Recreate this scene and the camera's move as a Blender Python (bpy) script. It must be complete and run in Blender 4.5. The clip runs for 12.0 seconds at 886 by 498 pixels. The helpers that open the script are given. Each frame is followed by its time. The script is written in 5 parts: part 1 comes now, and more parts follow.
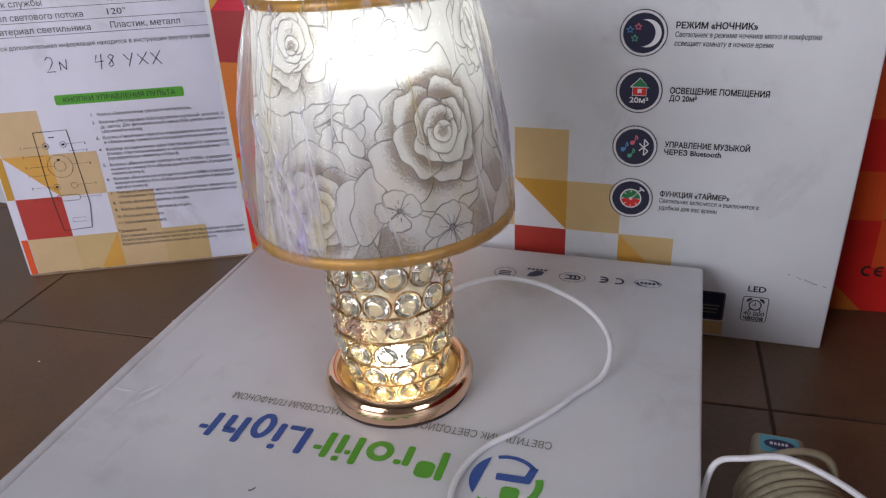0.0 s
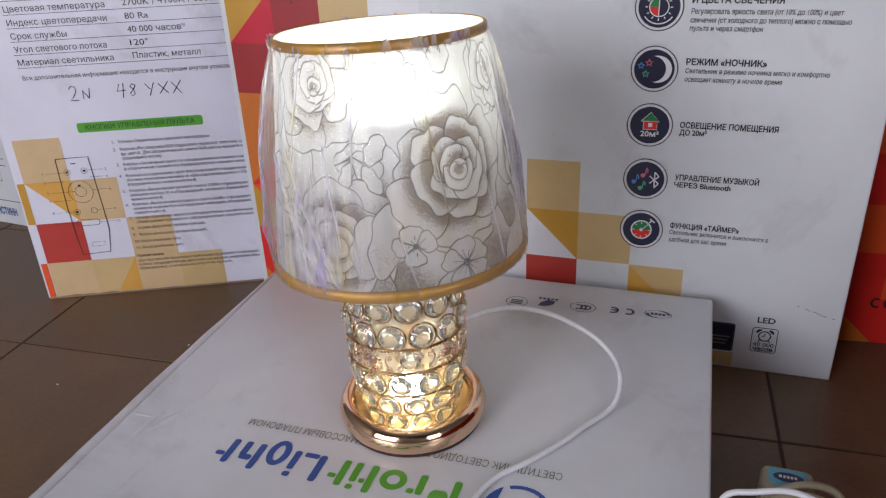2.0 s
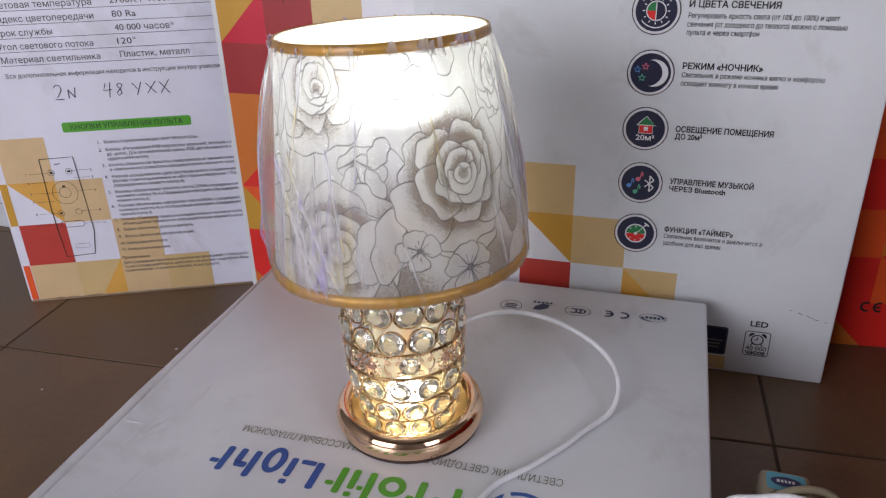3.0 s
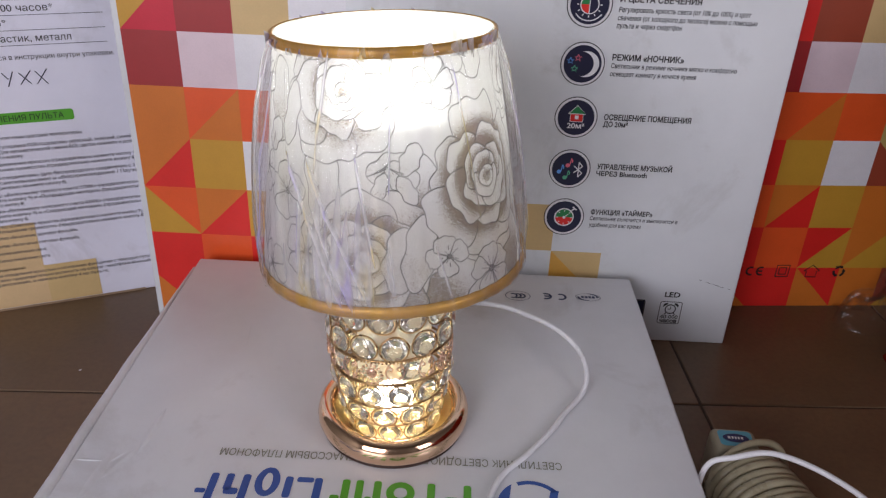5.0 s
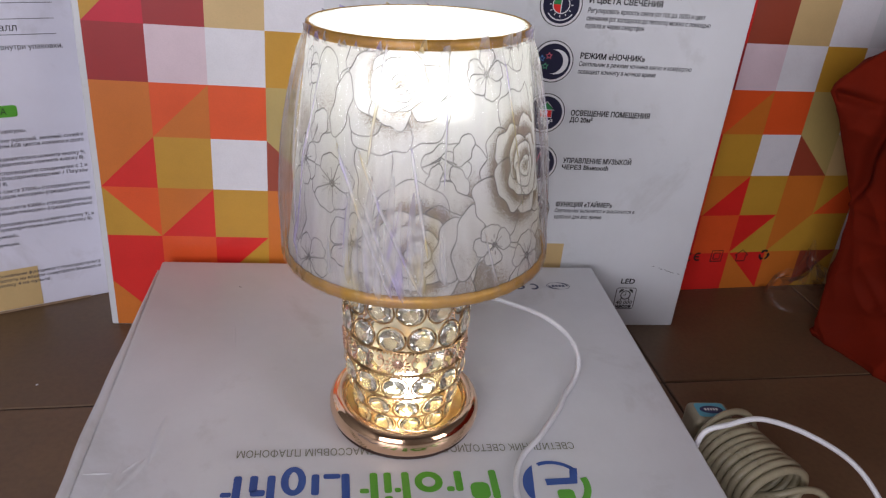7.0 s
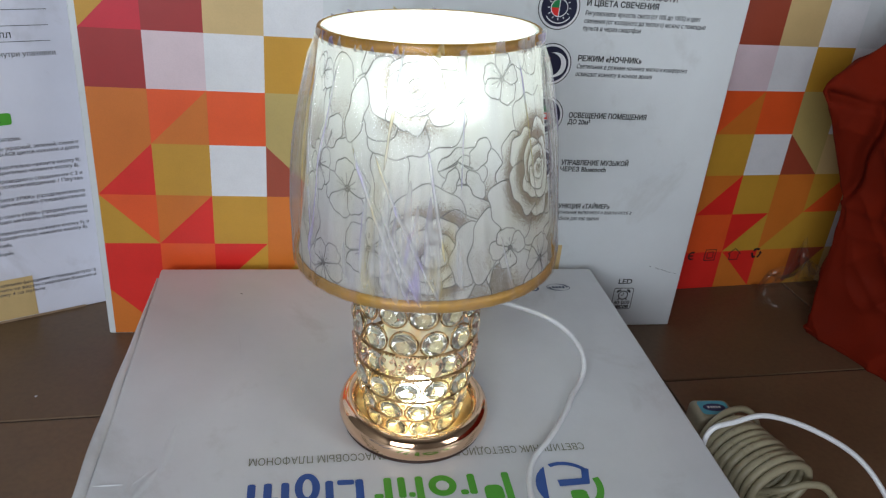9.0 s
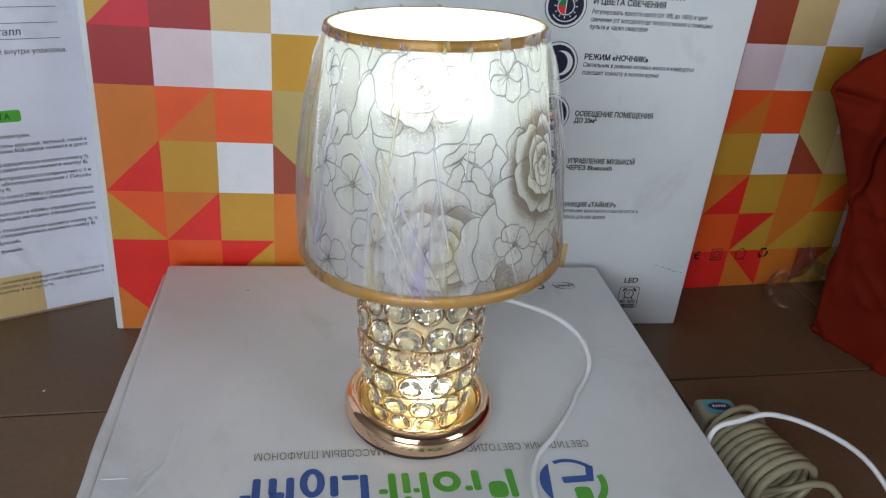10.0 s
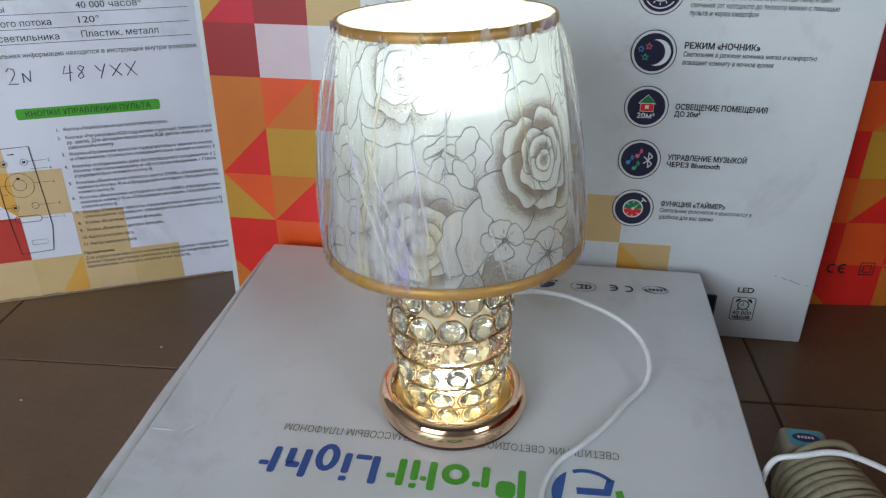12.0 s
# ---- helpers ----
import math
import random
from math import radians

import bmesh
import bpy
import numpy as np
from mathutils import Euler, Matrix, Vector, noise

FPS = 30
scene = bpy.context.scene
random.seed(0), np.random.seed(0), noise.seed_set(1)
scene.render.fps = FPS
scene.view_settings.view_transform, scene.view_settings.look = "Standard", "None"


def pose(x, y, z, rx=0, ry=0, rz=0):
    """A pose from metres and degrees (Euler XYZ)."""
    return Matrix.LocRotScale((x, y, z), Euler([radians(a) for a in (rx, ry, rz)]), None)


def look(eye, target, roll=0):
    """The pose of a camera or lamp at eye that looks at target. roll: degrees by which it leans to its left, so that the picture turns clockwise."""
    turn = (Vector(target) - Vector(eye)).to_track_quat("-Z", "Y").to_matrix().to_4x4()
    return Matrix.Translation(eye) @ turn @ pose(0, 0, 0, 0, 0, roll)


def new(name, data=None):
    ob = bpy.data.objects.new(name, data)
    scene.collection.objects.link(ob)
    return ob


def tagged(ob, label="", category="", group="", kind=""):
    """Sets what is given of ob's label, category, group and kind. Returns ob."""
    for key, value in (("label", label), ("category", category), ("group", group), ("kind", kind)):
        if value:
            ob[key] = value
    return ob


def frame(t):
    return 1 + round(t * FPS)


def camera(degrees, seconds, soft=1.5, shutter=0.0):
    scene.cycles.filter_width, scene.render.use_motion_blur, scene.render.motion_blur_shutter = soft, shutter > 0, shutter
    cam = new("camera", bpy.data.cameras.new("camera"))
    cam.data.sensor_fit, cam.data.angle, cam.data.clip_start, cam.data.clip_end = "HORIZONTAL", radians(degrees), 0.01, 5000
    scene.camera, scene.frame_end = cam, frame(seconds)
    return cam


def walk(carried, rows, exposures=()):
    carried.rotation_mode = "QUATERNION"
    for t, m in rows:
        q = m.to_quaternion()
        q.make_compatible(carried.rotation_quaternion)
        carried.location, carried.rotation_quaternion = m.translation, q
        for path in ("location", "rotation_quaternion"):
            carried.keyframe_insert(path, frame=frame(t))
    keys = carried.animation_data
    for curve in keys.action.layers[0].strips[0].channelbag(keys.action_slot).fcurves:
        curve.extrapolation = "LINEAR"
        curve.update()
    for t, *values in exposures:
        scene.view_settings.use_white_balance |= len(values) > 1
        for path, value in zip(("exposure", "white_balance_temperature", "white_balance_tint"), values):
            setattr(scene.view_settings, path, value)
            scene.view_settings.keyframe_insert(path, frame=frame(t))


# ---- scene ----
cam = camera(59.8, 12.0, soft=1.25)
PATH = [
    (0, (0.229, -0.539, 0.51), (-0.318, 1.145, -0.42), -2.7),
    (0.5, (0.233, -0.548, 0.528), (-0.314, 1.155, -0.366), -2.4),
    (1, (0.231, -0.548, 0.53), (-0.331, 1.157, -0.351), -2.2),
    (1.5, (0.231, -0.548, 0.528), (-0.346, 1.154, -0.351), -2.4),
    (2, (0.228, -0.547, 0.525), (-0.347, 1.153, -0.358), -2.5),
    (2.5, (0.223, -0.545, 0.523), (-0.347, 1.152, -0.369), -2.1),
    (3, (0.21, -0.545, 0.525), (-0.313, 1.172, -0.358), -1.6),
    (3.2, (0.198, -0.546, 0.528), (-0.281, 1.182, -0.358), -1.1),
    (4.8, (0.081, -0.552, 0.536), (0.01, 1.21, -0.408), 1.6),
    (5, (0.065, -0.554, 0.539), (0.04, 1.212, -0.4), 2.4),
    (5.5, (0.035, -0.56, 0.544), (0.09, 1.214, -0.378), 2.7),
    (6, (0.002, -0.567, 0.543), (0.165, 1.198, -0.383), 3.5),
    (6.5, (-0.022, -0.567, 0.538), (0.214, 1.195, -0.378), 4.4),
    (7, (-0.048, -0.563, 0.53), (0.252, 1.191, -0.385), 5.5),
    (7.2, (-0.06, -0.561, 0.526), (0.254, 1.19, -0.388), 5.8),
    (9, (-0.072, -0.56, 0.529), (0.281, 1.189, -0.375), 5.4),
    (9.5, (-0.073, -0.559, 0.528), (0.284, 1.191, -0.373), 5.6),
    (10, (-0.071, -0.563, 0.528), (0.264, 1.188, -0.378), 5.4),
    (10.5, (-0.048, -0.563, 0.528), (0.181, 1.197, -0.394), 4.4),
    (11, (-0.003, -0.567, 0.53), (0.072, 1.198, -0.407), 3.5),
    (11.5, (0.037, -0.569, 0.534), (-0.071, 1.193, -0.408), 1.5),
    (12, (0.082, -0.563, 0.535), (-0.15, 1.181, -0.416), 0.3),
]
EXPOSURES = [(0, 0.0, 6500, 11), (1.5, 0.03, 6500, 11), (3, 0.05, 6500, 11), (5, 0.0, 6600, 13), (7.3, -0.04, 6600, 13), (8.7, -0.02, 6250, -1), (10, 0.02, 6200, -2), (12, 0.05, 6050, -4)]
walk(cam, [(t, look(eye, target, roll)) for t, eye, target, roll in PATH], EXPOSURES)

# ---- world, daylight and exposure ----
world = bpy.data.worlds.new("world")
scene.world = world
world.use_nodes = True
wt = world.node_tree
sky = wt.nodes.new("ShaderNodeTexSky")
sky.sky_type = "NISHITA"
sky.sun_disc = False
sky.sun_elevation = radians(38)
sky.sun_rotation = radians(150)
wt.links.new(sky.outputs[0], wt.nodes["Background"].inputs[0])
wt.nodes["Background"].inputs[1].default_value = 0.12


def window_light(name, m, w, h, watts, colour):
    d = bpy.data.lights.new(name, "AREA")
    d.shape, d.size, d.size_y, d.energy, d.color = "RECTANGLE", w, h, watts, colour
    ob = new(name, d)
    ob.matrix_world = m
    return ob


window_light("window_daylight", look((1.83, -1.62, 1.05), (0.1, 0.1, 0.2)), 0.8, 1.1, 16.0, (0.90, 0.90, 1.0))
# unseen second window, added as fill to brighten the left side
window_light("second_window_daylight", look((-0.80, -2.03, 0.85), (-0.25, 0.2, 0.25)), 1.2, 1.1, 30.5, (0.91, 0.90, 1.0))

# ---- materials ----
def lin(r, g, b):
    return tuple(((c / 255 + 0.055) / 1.055) ** 2.4 if c > 10 else c / 255 / 12.92 for c in (r, g, b)) + (1,)


def base_material(name, colour, rough=0.5, metal=0.0):
    m = bpy.data.materials.new(name)
    m.use_nodes = True
    b = m.node_tree.nodes["Principled BSDF"]
    b.inputs["Base Color"].default_value = colour
    b.inputs["Roughness"].default_value = rough
    b.inputs["Metallic"].default_value = metal
    return m, m.node_tree, b


def node(tree, kind, **sockets):
    n = tree.nodes.new("ShaderNode" + kind)
    for k, v in sockets.items():
        n.inputs[k.replace("_", " ")].default_value = v
    return n


def ramp(tree, fac, stops):
    r = tree.nodes.new("ShaderNodeValToRGB")
    r.color_ramp.elements[0].position, r.color_ramp.elements[0].color = stops[0]
    r.color_ramp.elements[1].position, r.color_ramp.elements[1].color = stops[-1]
    for p, c in stops[1:-1]:
        e = r.color_ramp.elements.new(p)
        e.color = c
    tree.links.new(fac, r.inputs[0])
    return r.outputs[0]


def worn(name, colour, rough=0.5, metal=0.0, grain=400.0, stain=9.0, spread=0.12, bump=0.05, coat=0.0, rspread=0.15, fine=0.6):
    """A surface with fine grain and larger stains round one base colour."""
    m, t, b = base_material(name, colour, rough, metal)
    co = t.nodes.new("ShaderNodeTexCoord")
    n1 = node(t, "TexNoise", Scale=stain, Detail=6.0, Roughness=0.6)
    n2 = node(t, "TexNoise", Scale=grain, Detail=3.0)
    for n in (n1, n2):
        t.links.new(co.outputs["Object"], n.inputs["Vector"])
    lo = tuple(c * (1 - spread) for c in colour[:3]) + (1,)
    hi = tuple(min(1, c * (1 + spread * 0.6)) for c in colour[:3]) + (1,)
    c1 = ramp(t, n1.outputs[0], [(0.3, lo), (0.55, colour), (0.75, hi)])
    mix = t.nodes.new("ShaderNodeMix")
    mix.data_type, mix.blend_type = "RGBA", "MULTIPLY"
    mix.inputs[0].default_value = 1.0
    c2 = ramp(t, n2.outputs[0], [(0.25, (1 - spread * fine,) * 3 + (1,)), (0.6, (1, 1, 1, 1))])
    t.links.new(c1, mix.inputs[6])
    t.links.new(c2, mix.inputs[7])
    t.links.new(mix.outputs[2], b.inputs["Base Color"])
    rr = ramp(t, n1.outputs[0], [(0.3, (max(0, rough - rspread),) * 3 + (1,)), (0.7, (min(1, rough + rspread),) * 3 + (1,))])
    t.links.new(rr, b.inputs["Roughness"])
    if bump:
        bp = node(t, "Bump", Strength=bump, Distance=0.002)
        t.links.new(n2.outputs[0], bp.inputs["Height"])
        t.links.new(bp.outputs[0], b.inputs["Normal"])
    b.inputs["Coat Weight"].default_value = coat
    b.inputs["Coat Roughness"].default_value = 0.25
    return m


def carton_white(name, colour, dirt=0.10):
    """Coated white carton: faint grey scuffs, slight waviness of the board."""
    m = worn(name, colour, 0.42, grain=260, stain=5.0, spread=dirt, bump=0.0, coat=0.12, rspread=0.1, fine=0.08)
    t = m.node_tree
    b = t.nodes["Principled BSDF"]
    co = t.nodes.new("ShaderNodeTexCoord")
    n = node(t, "TexNoise", Scale=14.0, Detail=2.0)
    n2 = node(t, "TexNoise", Scale=900.0, Detail=2.0)
    add = t.nodes.new("ShaderNodeMath")
    add.operation = "MULTIPLY_ADD"
    add.inputs[1].default_value = 0.002
    t.links.new(co.outputs["Object"], n.inputs["Vector"])
    t.links.new(co.outputs["Object"], n2.inputs["Vector"])
    t.links.new(n2.outputs[0], add.inputs[0])
    t.links.new(n.outputs[0], add.inputs[2])
    bp = node(t, "Bump", Strength=0.12, Distance=0.01)
    t.links.new(add.outputs[0], bp.inputs["Height"])
    t.links.new(bp.outputs[0], b.inputs["Normal"])
    sm = node(t, "TexNoise", Scale=7.5, Detail=8.0, Roughness=0.66, Distortion=0.35)
    t.links.new(co.outputs["Object"], sm.inputs["Vector"])
    mx = t.nodes.new("ShaderNodeMix")
    mx.data_type, mx.blend_type = "RGBA", "MULTIPLY"
    mx.inputs[0].default_value = 1.0
    t.links.new(b.inputs["Base Color"].links[0].from_socket, mx.inputs[6])
    t.links.new(ramp(t, sm.outputs[0], [(0.575, (1, 1, 1, 1)), (0.67, (0.88, 0.87, 0.855, 1)), (0.80, (0.74, 0.72, 0.70, 1))]), mx.inputs[7])
    t.links.new(mx.outputs[2], b.inputs["Base Color"])
    return m


def ink(name, colour, rough=0.4):
    return worn(name, colour, rough, grain=700, stain=18, spread=0.08, bump=0.0, coat=0.1, rspread=0.08)


M_WHITE = carton_white("coated_carton", (0.715, 0.74, 0.76, 1))
# bluish paper, its tone also raised to stand for stronger light
M_WHITE3 = carton_white("bluish_carton", (0.765, 0.765, 0.865, 1))
# same white board, darkened because less light falls on the lid
M_WHITE_SHADED = carton_white("shaded_carton_lid", (0.685, 0.69, 0.712, 1), 0.12)
M_WHITE_SHADED.node_tree.nodes["Principled BSDF"].inputs["Coat Weight"].default_value = 0.5
M_KRAFT = worn("torn_kraft_edge", (0.35, 0.24, 0.15, 1), 0.9, grain=400, stain=60, spread=0.3, bump=0.3)
INKS = {k: ink("ink_" + k, lin(*c)) for k, c in dict(
    mustard=(204, 154, 54), red=(228, 44, 38), crimson=(164, 42, 44), orange=(236, 92, 40), amber=(214, 120, 44),
    pink=(226, 205, 212), beige=(211, 182, 128), magenta=(206, 30, 56), brown=(160, 72, 50), olive=(190, 168, 104),
    white=(232, 232, 236), sand=(216, 186, 140), brick=(190, 62, 52), honey=(222, 168, 78)).items()}
M_BLACK = ink("ink_black", (0.018, 0.018, 0.02, 1))
M_GREY = ink("ink_grey", (0.045, 0.045, 0.052, 1))
M_SOFT = ink("ink_soft_grey", (0.095, 0.095, 0.11, 1))
M_NAVY = ink("ink_navy", (0.012, 0.014, 0.045, 1), 0.35)
M_GREEN = ink("ink_green", lin(88, 170, 52))
M_LOGO_GREEN = ink("ink_leaf_green", lin(88, 168, 44))
M_LOGO_BLUE = ink("ink_royal_blue", lin(46, 84, 158))
M_OLIVE_TEXT = ink("ink_olive_grey", lin(120, 122, 104))
M_TEAL = ink("ink_slate_blue", lin(44, 54, 88))
M_BLUE = ink("ink_blue", lin(90, 150, 220))
M_ROSE = ink("ink_rose", lin(226, 110, 130))
M_MINT = ink("ink_mint", lin(90, 180, 140))
M_PURE = ink("ink_white", (0.8, 0.8, 0.82, 1))
M_PEN = ink("ball_pen", (0.02, 0.022, 0.05, 1))
M_FOREST = ink("ink_forest_green", lin(36, 130, 72))

M_GOLD, gt, gb = base_material("rose_gold_metal", (0.93, 0.645, 0.43, 1), 0.09, 1.0)
_co = gt.nodes.new("ShaderNodeTexCoord")
_n = node(gt, "TexNoise", Scale=60.0, Detail=4.0)
gt.links.new(_co.outputs["Object"], _n.inputs["Vector"])
gt.links.new(ramp(gt, _n.outputs[0], [(0.35, (0.08,) * 3 + (1,)), (0.7, (0.15,) * 3 + (1,))]), gb.inputs["Roughness"])
# the base's gold, yellowed to stand for LED light in the dish
M_LIT_GOLD = base_material("led_lit_gold", (0.88, 0.66, 0.36, 1), 0.30, 1.0)[0]
M_WIRE = worn("gold_wire", (0.42, 0.27, 0.14, 1), 0.30, 1.0, grain=900, stain=60, spread=0.25, bump=0.0)
M_ORNAMENT = worn("rose_gold_filigree", (0.64, 0.43, 0.34, 1), 0.34, 1.0, grain=900, stain=60, spread=0.2, bump=0.0)
M_BAND = worn("gold_ribbon", lin(208, 156, 52), 0.36, 0.35, grain=1400, stain=40, spread=0.22, bump=0.15)

M_CRYSTAL, _, cb = base_material("cut_crystal", (1.0, 0.985, 0.86, 1), 0.02)
cb.inputs["Transmission Weight"].default_value = 0.93
cb.inputs["IOR"].default_value = 1.62


def emitter(name, colour, strength):
    m = bpy.data.materials.new(name)
    m.use_nodes = True
    t = m.node_tree
    t.nodes.remove(t.nodes["Principled BSDF"])
    e = node(t, "Emission", Color=colour, Strength=strength)
    t.links.new(e.outputs[0], t.nodes["Material Output"].inputs[0])
    return m


BULB, LED = 24.0, 21.0
M_BULB = emitter("cool_white_bulb", (0.94, 0.985, 0.945, 1), BULB)
M_LED = emitter("warm_led", (1.0, 0.98, 0.80, 1), LED)

# shade cloth: thin, lets light through, with a printed attribute "line" and "tone"
M_SHADE = bpy.data.materials.new("printed_shade_cloth")
M_SHADE.use_nodes = True
st = M_SHADE.node_tree
st.nodes.remove(st.nodes["Principled BSDF"])
a_line = st.nodes.new("ShaderNodeAttribute")
a_line.attribute_name = "line"
a_tone = st.nodes.new("ShaderNodeAttribute")
a_tone.attribute_name = "tone"
s_co = st.nodes.new("ShaderNodeTexCoord")
s_n = node(st, "TexNoise", Scale=1700.0, Detail=2.0)
s_w = node(st, "TexNoise", Scale=35.0, Detail=4.0)
for _x in (s_n, s_w):
    st.links.new(s_co.outputs["Object"], _x.inputs["Vector"])
s_sub = st.nodes.new("ShaderNodeMath")
s_sub.operation = "ADD"
s_half = st.nodes.new("ShaderNodeMath")
s_half.operation = "MULTIPLY_ADD"
s_half.inputs[1].default_value, s_half.inputs[2].default_value = 0.82, 0.04
st.links.new(a_tone.outputs["Fac"], s_half.inputs[0])
st.links.new(s_half.outputs[0], s_sub.inputs[0])
st.links.new(s_n.outputs[0], s_sub.inputs[1])
stipple = ramp(st, s_sub.outputs[0], [(0.80, (0, 0, 0, 1)), (0.96, (1, 1, 1, 1))])
cloth = ramp(st, s_w.outputs[0], [(0.3, (0.69, 0.68, 0.65, 1)), (0.7, (0.77, 0.765, 0.74, 1))])
s_m1 = st.nodes.new("ShaderNodeMix")
s_m1.data_type = "RGBA"
s_m1.inputs[7].default_value = (0.25, 0.195, 0.145, 1)
st.links.new(stipple, s_m1.inputs[0])
st.links.new(cloth, s_m1.inputs[6])
s_m2 = st.nodes.new("ShaderNodeMix")
s_m2.data_type = "RGBA"
s_m2.inputs[7].default_value = (0.03, 0.027, 0.025, 1)
st.links.new(a_line.outputs["Fac"], s_m2.inputs[0])
st.links.new(s_m1.outputs[2], s_m2.inputs[6])
s_d = node(st, "BsdfDiffuse")
s_t = node(st, "BsdfTranslucent")
s_g = node(st, "BsdfGlossy", Roughness=0.38, Color=(0.9, 0.88, 0.84, 1))
s_r = node(st, "BsdfRefraction", Roughness=0.58, IOR=1.30)
s_x = node(st, "MixShader", Fac=0.37)
s_z = node(st, "MixShader", Fac=0.20)
s_y = node(st, "MixShader", Fac=0.09)
for _x in (s_d, s_t, s_r):
    st.links.new(s_m2.outputs[2], _x.inputs["Color"])
st.links.new(s_d.outputs[0], s_x.inputs[1])
st.links.new(s_t.outputs[0], s_x.inputs[2])
st.links.new(s_x.outputs[0], s_z.inputs[1])
st.links.new(s_r.outputs[0], s_z.inputs[2])
st.links.new(s_z.outputs[0], s_y.inputs[1])
st.links.new(s_g.outputs[0], s_y.inputs[2])
st.links.new(s_y.outputs[0], st.nodes["Material Output"].inputs[0])


# thin white layer added inside the printed cloth, to whiten its glowing inside
M_LINER = bpy.data.materials.new("white_liner")
M_LINER.use_nodes = True
lt = M_LINER.node_tree
lt.nodes.remove(lt.nodes["Principled BSDF"])
l_d, l_t, l_c = node(lt, "BsdfDiffuse", Color=(0.88, 0.88, 0.86, 1)), node(lt, "BsdfTranslucent", Color=(0.88, 0.88, 0.86, 1)), node(lt, "BsdfTransparent")
l_1, l_2 = node(lt, "MixShader", Fac=0.5), node(lt, "MixShader", Fac=0.45)
lt.links.new(l_d.outputs[0], l_1.inputs[1])
lt.links.new(l_t.outputs[0], l_1.inputs[2])
lt.links.new(l_c.outputs[0], l_2.inputs[1])
lt.links.new(l_1.outputs[0], l_2.inputs[2])
lt.links.new(l_2.outputs[0], lt.nodes["Material Output"].inputs[0])


def glass_tube(name, colour, body):
    """Thin coloured glass that scatters a share of the light."""
    m = bpy.data.materials.new(name)
    m.use_nodes = True
    t = m.node_tree
    t.nodes.remove(t.nodes["Principled BSDF"])
    a, b, c = node(t, "BsdfDiffuse", Color=colour), node(t, "BsdfTranslucent", Color=colour), node(t, "BsdfTransparent")
    x1, x2 = node(t, "MixShader", Fac=0.55), node(t, "MixShader", Fac=body)
    for src, dst in ((a, x1.inputs[1]), (b, x1.inputs[2]), (c, x2.inputs[1]), (x1, x2.inputs[2]), (x2, t.nodes["Material Output"].inputs[0])):
        t.links.new(src.outputs[0], dst)
    return m


# amber and pale tones stand for the glow inside the column
M_TUBE = glass_tube("amber_glow_glass", (0.93, 0.80, 0.46, 1), 0.20)
M_TUBE_CLEAR = glass_tube("clear_glow_glass", (0.94, 0.92, 0.80, 1), 0.34)


def clear_film(name, gloss=0.5, haze=0.03, rough=0.12, glint_amount=0.0, sheen=False):
    """Thin clear plastic film: see-through, glossy at grazing angles, slightly milky; pale glints are painted along
    creases.
    """
    m = bpy.data.materials.new(name)
    m.use_nodes = True
    t = m.node_tree
    t.nodes.remove(t.nodes["Principled BSDF"])
    tr = node(t, "BsdfTransparent", Color=(0.985, 0.985, 0.99, 1))
    gl = node(t, "BsdfGlossy", Roughness=rough)
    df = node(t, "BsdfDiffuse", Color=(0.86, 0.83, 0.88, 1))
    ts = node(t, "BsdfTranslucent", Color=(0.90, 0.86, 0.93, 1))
    # violet and gold reflections painted into the haze colour
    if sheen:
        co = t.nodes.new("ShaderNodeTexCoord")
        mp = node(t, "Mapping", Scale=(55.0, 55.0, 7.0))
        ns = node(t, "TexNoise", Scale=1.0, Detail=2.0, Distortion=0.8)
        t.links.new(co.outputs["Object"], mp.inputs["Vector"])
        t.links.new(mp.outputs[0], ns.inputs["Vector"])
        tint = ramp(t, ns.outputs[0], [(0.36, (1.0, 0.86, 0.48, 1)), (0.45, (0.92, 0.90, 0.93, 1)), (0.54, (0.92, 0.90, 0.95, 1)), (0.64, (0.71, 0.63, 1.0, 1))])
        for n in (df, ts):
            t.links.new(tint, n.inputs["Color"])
    both = node(t, "MixShader", Fac=0.45)
    fr = node(t, "Fresnel", IOR=1.45)
    mul = t.nodes.new("ShaderNodeMath")
    mul.operation, mul.use_clamp = "MULTIPLY", True
    mul.inputs[1].default_value = gloss
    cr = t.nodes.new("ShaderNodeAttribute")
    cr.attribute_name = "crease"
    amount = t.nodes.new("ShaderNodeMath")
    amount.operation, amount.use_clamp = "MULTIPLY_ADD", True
    amount.inputs[1].default_value, amount.inputs[2].default_value = glint_amount, haze
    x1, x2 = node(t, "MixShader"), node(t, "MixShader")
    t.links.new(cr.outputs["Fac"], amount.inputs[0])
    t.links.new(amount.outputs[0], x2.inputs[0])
    t.links.new(df.outputs[0], both.inputs[1])
    t.links.new(ts.outputs[0], both.inputs[2])
    t.links.new(fr.outputs[0], mul.inputs[0])
    t.links.new(mul.outputs[0], x1.inputs[0])
    t.links.new(tr.outputs[0], x1.inputs[1])
    t.links.new(gl.outputs[0], x1.inputs[2])
    t.links.new(x1.outputs[0], x2.inputs[1])
    t.links.new(both.outputs[0], x2.inputs[2])
    t.links.new(x2.outputs[0], t.nodes["Material Output"].inputs[0])
    return m


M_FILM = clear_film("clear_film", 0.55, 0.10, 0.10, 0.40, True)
M_PAD = worn("dark_brown_rubber", (0.045, 0.022, 0.016, 1), 0.85, grain=500, stain=40, spread=0.2, bump=0.1)
M_CORD = worn("white_cord_rubber", (0.78, 0.78, 0.80, 1), 0.38, grain=500, stain=30, spread=0.06, bump=0.03)
